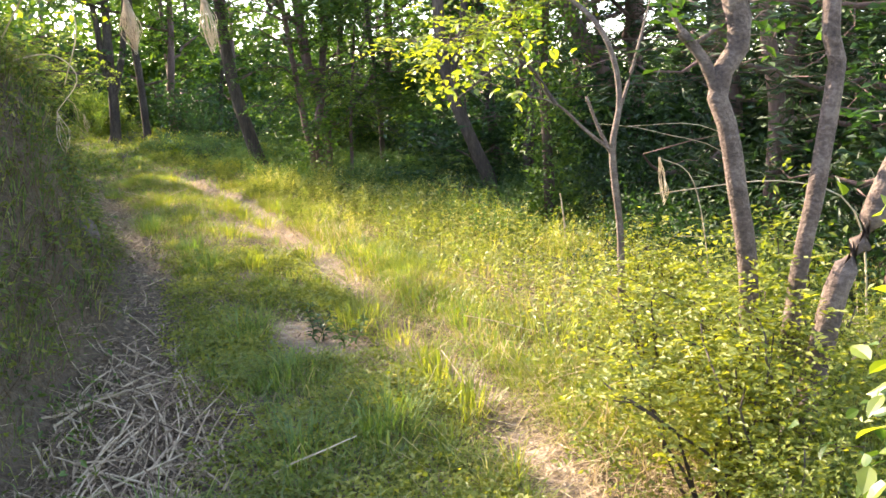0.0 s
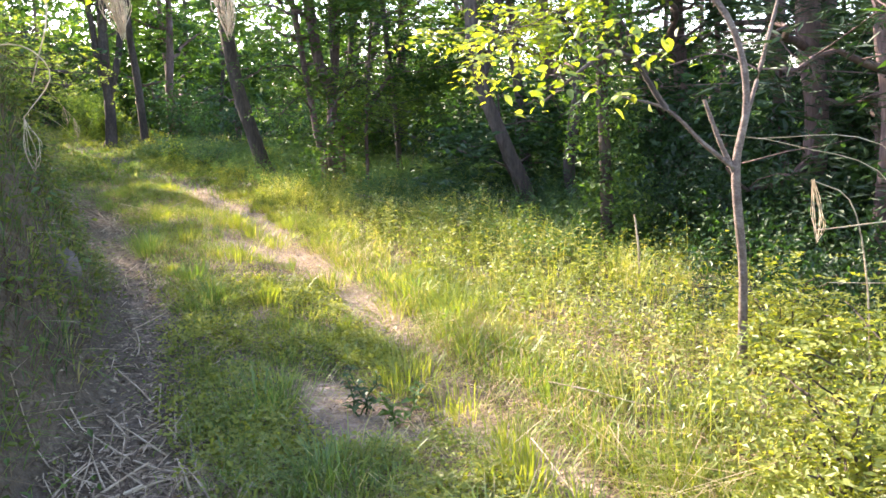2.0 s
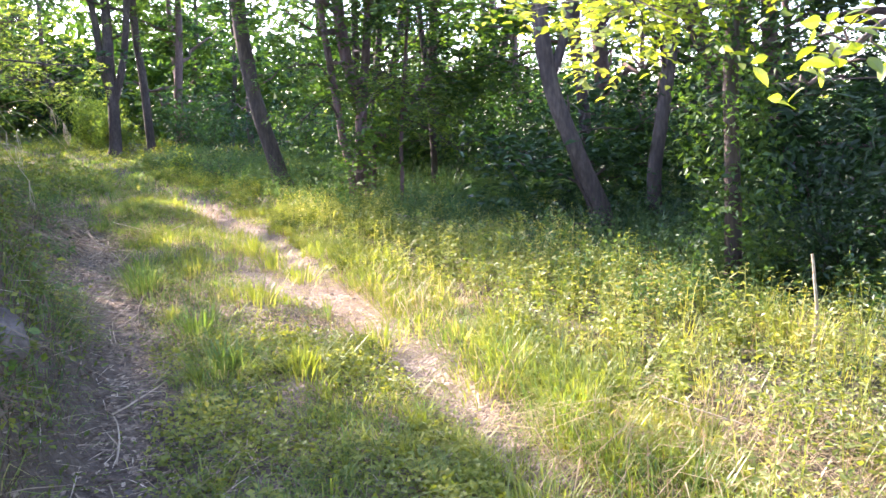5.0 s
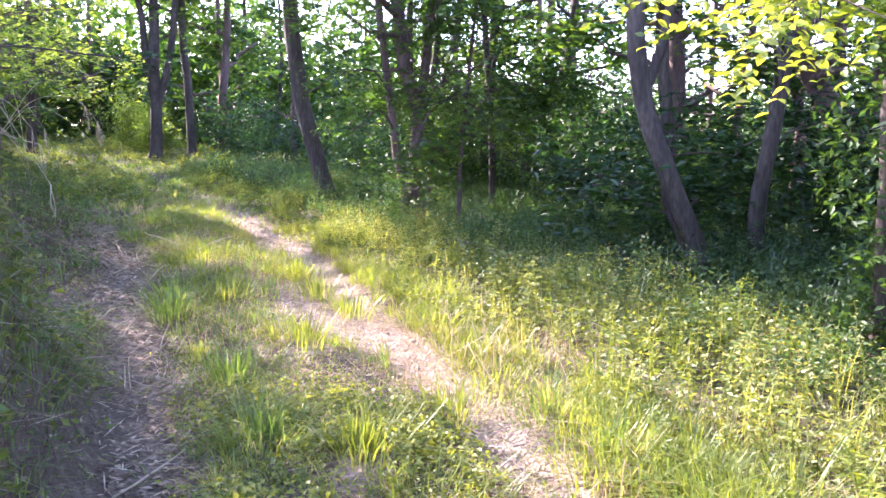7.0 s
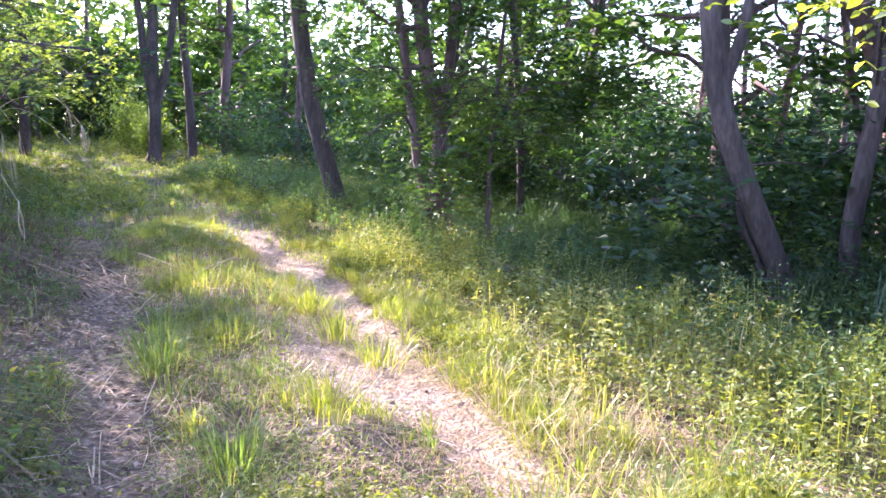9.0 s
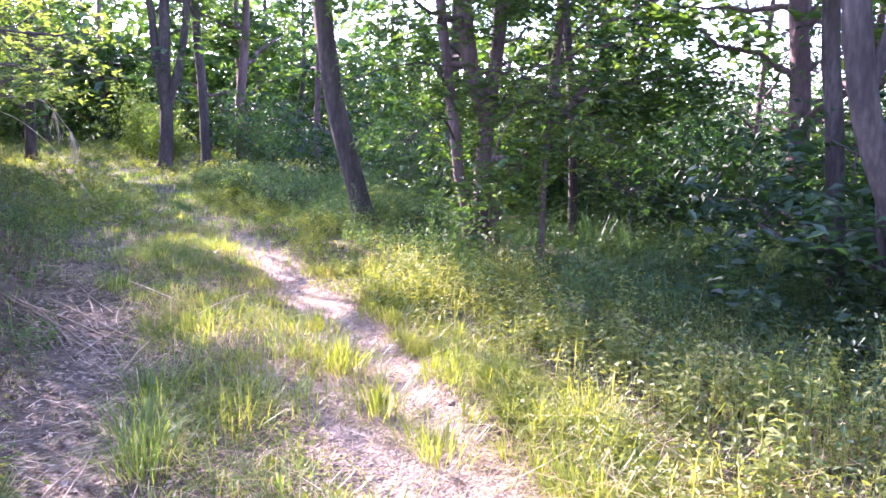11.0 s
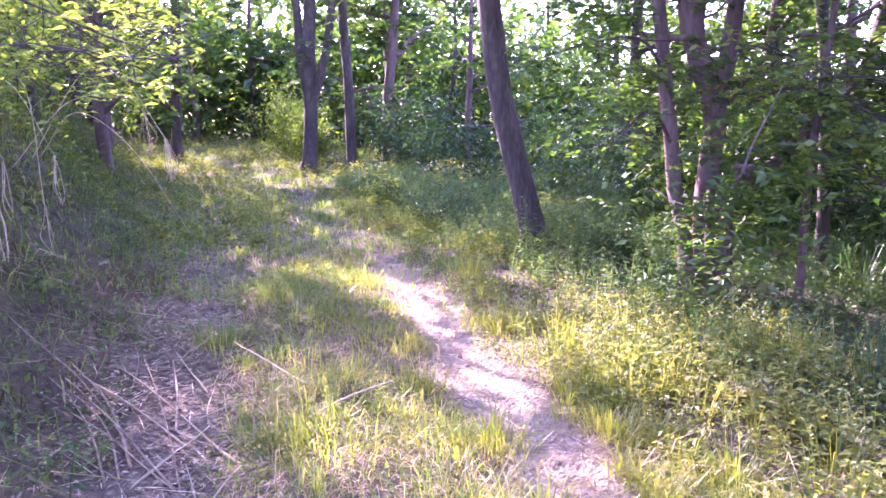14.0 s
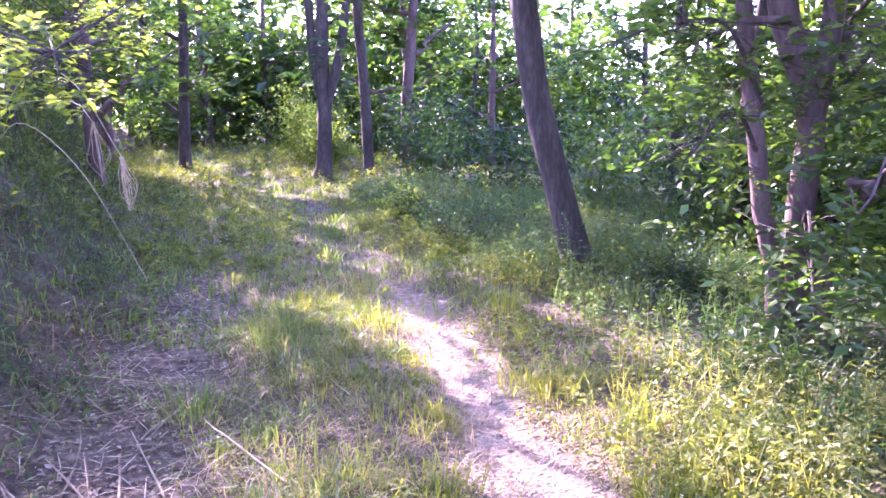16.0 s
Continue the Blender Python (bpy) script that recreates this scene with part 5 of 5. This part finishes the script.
for k in range(12):
    dry_stalk(-4.55 + gr.normal() * 0.22, 10.95 + gr.normal() * 0.2, gr.uniform(0.7, 1.5), 2.49 + gr.normal() * 0.16, gr.uniform(0.004, 0.008), 180 + k, gr.uniform(0.03, 0.12), "long pale dry cane lying beside the inner rut")
for k in range(14):
    dry_stalk(-5.2 + gr.normal() * 0.4, 11.9 + gr.normal() * 0.5, gr.uniform(0.3, 0.8), gr.uniform(0, 3.1), gr.uniform(0.003, 0.005), 200 + k, gr.uniform(0.03, 0.2), "thin dry stalk among litter at the bank's foot")
for k, (x, y, L, a) in enumerate([(0.55, 4.7, 0.9, 2.9), (0.4, 5.9, 0.8, 2.7), (0.1, 4.0, 0.6, 2.0), (-0.6, 3.0, 0.5, 0.2), (-0.2, 8.4, 0.6, 2.8), (-3.6, 11.0, 0.5, 0.5), (-4.2, 11.6, 0.7, 2.6)]):
    dry_stalk(x, y, L, a, 0.005, 80 + k, 0.15, "pale dry stalk slanting over grass")


for k in range(5):
    dry_stalk(-0.95 + 0.05 * k, 10.6 + 0.06 * k, 0.9 + 0.1 * k, 2.6 + 0.06 * k, 0.005, 300 + k, 0.22, "bent dry reed stalk fallen over herbs")


def stone(name, x, y, s, label, seed, sink=0.4):
    rng = np.random.default_rng(seed)
    bm = bmesh.new()
    bmesh.ops.create_icosphere(bm, subdivisions=3 if s[0] > 0.03 else 2, radius=1)
    for v in bm.verts:
        k = 1 + 0.22 * noise.noise(v.co * 1.3 + Vector((seed, 0, 0))) + 0.08 * noise.noise(v.co * 4)
        v.co = Vector((v.co.x * s[0] * k, v.co.y * s[1] * k, v.co.z * s[2] * k))
    me = bpy.data.meshes.new(name)
    bm.to_mesh(me)
    bm.free()
    me.materials.append(STONE)
    for f in me.polygons:
        f.use_smooth = True
    ob = new(name, me)
    ob.location = (x, y, float(ground_z(x, y)) + s[2] * (1 - 2 * sink) * 0.5)
    ob.rotation_euler = (0, 0, rng.uniform(0, 6))
    return tagged(ob, label, "stone")


stone("rock", -2.5, 5.75, (0.1, 0.14, 0.11), "rounded grey boulder set in the grassy bank", 3)
stone("stone", -2.11, 6.21, (0.05, 0.04, 0.025), "small pale stone on the trail", 5)
for k in range(60):
    y = gr.uniform(2.5, 13)
    x = float(track_x(y)) - (gr.normal() * 0.2 if k % 2 else 1.6 + gr.normal() * 0.25)
    s = gr.uniform(0.008, 0.022)
    stone("pebble", x, y, (s, s * 0.8, s * 0.6), "small grey pebble in the rut", 100 + k)

# ---------------------------------------------------------------- the bank
p, d = scatter(24000, 1.8, 6.5, -2.5, 17, lambda x, y, d: smooth(1.8, 2.1, d - 0.4 * smooth(7, 9, y)), gr, 1.3)
q = gr.uniform(0, 1, len(p))
cut = p[:, 1] < 7.2
blade_field("bank_grass", p[(q < 0.3) & cut], gr, (0.04, 0.16), (0.003, 0.005), 1.0, GRASS_DEAD, "dry matted grass and roots on the steep bank", 1.0)
blade_field("bank_grass", p[(q < 0.45) & ~cut], gr, (0.08, 0.3), (0.003, 0.006), 1.2, GRASS_DEAD, "dry matted grass hanging on the bank", 1.0)
blade_field("bank_grass", p[(q >= 0.45) & (q < 0.75)], gr, (0.06, 0.22), (0.003, 0.007), 0.7, GRASS, "green grass growing on the bank")
b = p[q >= 0.8]
b = b + np.stack([gr.uniform(0, 0.12, len(b)), gr.uniform(-0.1, 0.05, len(b)), gr.uniform(0, 0.1, len(b))], -1)
tagged(new("bank_ivy", mesh_of("bank_ivy", *spray(b, gr, 4, 0.045, 0.08, False, frond=False), LEAF)), "small green creeper leaves on the bank", "creeper", kind="stuff")
face = lambda n: scatter(n, 1.8, 2.95, -2, 8.6, lambda x, y, d: smooth(1.8, 1.95, d - 0.4 * (1 - smooth(3.6, 5.2, y))), gr, 1.0)[0]
p = face(15000)
blade_field("bank_grass", p, gr, (0.06, 0.2), (0.003, 0.006), 1.6, GRASS_DEAD, "dry tangled roots and grass on the steep bank", 1.1)
p = face(11000)
blade_field("bank_grass", p, gr, (0.05, 0.18), (0.004, 0.008), 0.9, HERB_SHADE, "green grass tufts on the steep bank", 0.9)
p = face(6500)
p = p[patchy(p[:, 0] + p[:, 2], p[:, 1], 0.3, 27.0) > 0.35]
p = p + np.stack([gr.uniform(0, 0.12, len(p)), gr.uniform(-0.08, 0.02, len(p)), gr.uniform(-0.02, 0.1, len(p))], -1)
tagged(new("bank_ivy", mesh_of("bank_ivy", *spray(p, gr, 4, 0.04, 0.07, False, frond=False), HERB)), "dark creeper leaves on the steep bank", "creeper", kind="stuff")
p, d = scatter(9000, 2.1, 6.0, 9, 22, lambda x, y, d: np.ones_like(d), gr, 1.2)
q = gr.uniform(0, 1, len(p))
blade_field("bank_grass", p[q < 0.5], gr, (0.1, 0.26), (0.006, 0.011), 1.3, GRASS_DEAD, "dry coarse grass on the far bank", 1.0)
blade_field("bank_grass", p[q >= 0.5], gr, (0.08, 0.24), (0.006, 0.012), 1.0, GRASS, "coarse green grass on the far bank", 0.9)
p, d = scatter(3600, 1.9, 5.5, 6.5, 20, lambda x, y, d: patchy(x, y, 0.6, 19.0), gr, 1.2)
weed_field("bank_weeds", p, gr, (0.08, 0.3), HERB_SHADE, "dull green herbs on the grassy bank", 11, 0.042, (0.35, 0.6))
p = face(900)
tussock_field("bank_grass", p, gr, 15, (0.1, 0.24), (0.02, 0.05), (0.004, 0.008), GRASS, "green tufts hanging on the steep bank", 1.1, 0.7)
p = face(1500)
weed_field("bank_weeds", p[patchy(p[:, 1], p[:, 2] * 2, 0.3, 31.0) > 0.3], gr, (0.06, 0.22), HERB, "small leafy herbs on the steep bank", 11, 0.042, (0.4, 0.7), 0.8)
# hedge of vines along the top of the bank, overhanging it
for k in range(13):
    y = -3.1 + 0.8 * k
    x = float(track_x(y)) - 2.75 - gr.uniform(0, 0.3)
    shrub("vine_shrub", (x, y), (0.65, 0.65, gr.uniform(0.75, 1.05)), "tangled leafy vines on top of the bank", (LEAF, LEAF_LIGHT, LEAF_DARK)[k % 3], 330, 7, 0.065, 200 + k, False, 12)
# Mostly out of view; height is set so their shade ends near d = 0.8.
for k in range(12):
    y = 7.2 + 1.15 * k
    off = 3.6 + 0.09 * k + gr.uniform(-0.15, 0.15)
    x = float(track_x(y)) - off
    top = (off - 0.8) / 0.8 - float(ground_z(x, y)) + 0.025 * (y - 5)
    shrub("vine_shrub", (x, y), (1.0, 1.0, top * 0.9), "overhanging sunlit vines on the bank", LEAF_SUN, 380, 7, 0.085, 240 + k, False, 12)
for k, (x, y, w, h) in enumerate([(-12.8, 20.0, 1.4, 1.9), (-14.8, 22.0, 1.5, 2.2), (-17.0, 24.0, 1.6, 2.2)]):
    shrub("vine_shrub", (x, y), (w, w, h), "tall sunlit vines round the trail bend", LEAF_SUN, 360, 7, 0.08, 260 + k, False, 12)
# The sunlit leaf copy carries sun and glare in the colour of these branches.
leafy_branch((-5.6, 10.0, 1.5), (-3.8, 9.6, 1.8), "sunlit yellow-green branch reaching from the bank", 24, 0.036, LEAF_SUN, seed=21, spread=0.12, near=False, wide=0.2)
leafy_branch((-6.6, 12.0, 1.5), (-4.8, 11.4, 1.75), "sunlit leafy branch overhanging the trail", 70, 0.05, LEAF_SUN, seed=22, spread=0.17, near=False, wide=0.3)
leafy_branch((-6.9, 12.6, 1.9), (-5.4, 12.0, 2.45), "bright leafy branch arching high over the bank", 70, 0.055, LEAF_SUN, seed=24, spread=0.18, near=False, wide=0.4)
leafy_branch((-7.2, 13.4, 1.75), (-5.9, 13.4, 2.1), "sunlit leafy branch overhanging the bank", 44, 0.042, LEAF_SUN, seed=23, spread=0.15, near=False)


# The first two stand out of view, added to throw shade on the trail.
for k, (x, y, hh) in enumerate([(-5.6, 7.6, 4.4), (-6.6, 9.9, 4.5), (-9.4, 16.2, 3.8)]):
    z = float(ground_z(x, y))
    tree("tree", [(x, y, z), (x - 0.05, y + 0.05, z + 1.2), (x + 0.1, y, z + 2.4), (x + 0.05, y + 0.1, hh)], (0.06, 0.05, 0.04, 0.012), "small leafy tree added on top of the bank", leaf=LEAF_SUN, limbs=8, first=0.35,
         reach=1.2, sprays=150, size=0.1, seed=80 + k, sides=7)


def dry_cane(points, r, label, tassel=0, seed=0):
    """A dead arching cane, with a hanging tangle of curled dry fibres at its end."""
    rng = np.random.default_rng(seed + 1500)
    pts = spline(points, 18)
    root = thing("dry_cane", pts[0], label, "cane")
    part("stem", mesh_of("stem", *tube(pts - pts[0], np.linspace(r, r * 0.5, 18), 6, 0.05), STRAW, True), root)
    for k in range(tassel):
        e = pts[-1] - pts[0]
        w, h = rng.uniform(0.015, 0.05), rng.uniform(0.22, 0.27)
        s = np.linspace(0, 1, 12)
        t = rng.uniform(0, 6.28)
        bulge = w * np.sin(np.pi * s ** 1.4) * (1 + 0.2 * np.sin(9 * s + k))
        loop = e + np.stack([np.cos(t) * bulge + 0.03 * s, np.sin(t) * bulge, -h * s], -1) + rng.normal(size=3) * 0.004
        part("fibre", mesh_of("fibre", *tube(loop, np.linspace(0.002, 0.0014, 12), 3), STRAW), root)
    return root


dry_cane([(-2.75, 4.6, 1.9), (-2.3, 4.4, 2.35), (-1.8, 4.2, 2.3), (-1.47, 4.1, 1.93)], 0.005, "dry arching cane with a curled tan seed tangle", 44, 1)
dry_cane([(-2.75, 4.8, 1.95), (-2.2, 4.5, 2.5), (-1.5, 4.2, 2.3), (-1.11, 4.12, 1.93)], 0.005, "dry arching cane with a hanging tan fibre loop", 30, 2)
dry_cane([(-2.7, 5.2, 1.75), (-2.25, 5.0, 2.2), (-2.05, 4.9, 1.9), (-2.15, 4.9, 1.55)], 0.006, "dry brown vine looping off the bank", 0, 3)
dry_cane([(-2.8, 5.4, 1.7), (-2.4, 5.3, 1.75), (-2.2, 5.2, 1.6), (-2.3, 5.1, 1.4)], 0.005, "dry curled vine on the bank", 6, 4)
for k in range(9):
    y = 9.6 + 0.3 * k
    x0 = float(track_x(y)) - 3.4
    z0 = float(ground_z(x0, y))
    dry_cane([(x0, y, z0 - 0.02), (x0 + 0.35, y - 0.05, z0 + gr.uniform(0.4, 0.9)), (x0 + 0.75, y - 0.1, z0 + gr.uniform(0.3, 0.8)), (x0 + gr.uniform(0.9, 1.3), y - gr.uniform(0, 0.5), z0 + gr.uniform(-0.2, 0.4))],
             gr.uniform(0.003, 0.005), "dry bent grass cane leaning off the bank", (0, 5, 3)[k % 3], 10 + k)
dry_cane([(-6.4, 12.6, 1.2), (-5.9, 12.5, 1.75), (-5.5, 12.35, 1.7), (-5.1, 12.15, 1.35)], 0.004, "dry arching cane with a drooping tan tassel", 14, 70)
dry_cane([(-6.3, 12.3, 1.15), (-5.8, 12.2, 1.55), (-5.4, 12.2, 1.6), (-5.2, 12.1, 1.5)], 0.004, "dry arching cane over the bank", 8, 71)
dry_cane([(-6.5, 12.8, 1.2), (-5.9, 12.4, 1.5), (-5.3, 12.1, 1.3), (-4.75, 11.8, 0.85)], 0.003, "thin dry cane bowing off the bank", 0, 72)
for k in range(4):
    x, y, z = 1.75 + gr.normal() * 0.2, 4.3 + 0.25 * k, gr.uniform(0.55, 1.25)
    x0, z0 = x + gr.uniform(0.2, 0.5), float(ground_z(x + 0.3, y))
    dry_cane([(x0, y, z0), (x0 - 0.1, y, z * 0.8), (x - 0.1, y + 0.05, z), (x - gr.uniform(0.35, 0.8), y + 0.1, z - gr.uniform(-0.1, 0.15))], gr.uniform(0.003, 0.006), "thin dead pale twig slanting among weeds", 0, 40 + k)
dry_cane([(1.55, 4.7, 0.05), (1.5, 4.7, 0.6), (1.4, 4.68, 0.95), (1.22, 4.65, 1.05)], 0.005, "dry curled fern-like cane among weeds", 9, 60)
dry_cane([(1.0, 6.86, 0.05), (1.02, 6.86, 0.3), (1.0, 6.86, 0.5), (0.98, 6.85, 0.62)], 0.012, "broken tan stalk standing in the meadow", 0, 61)
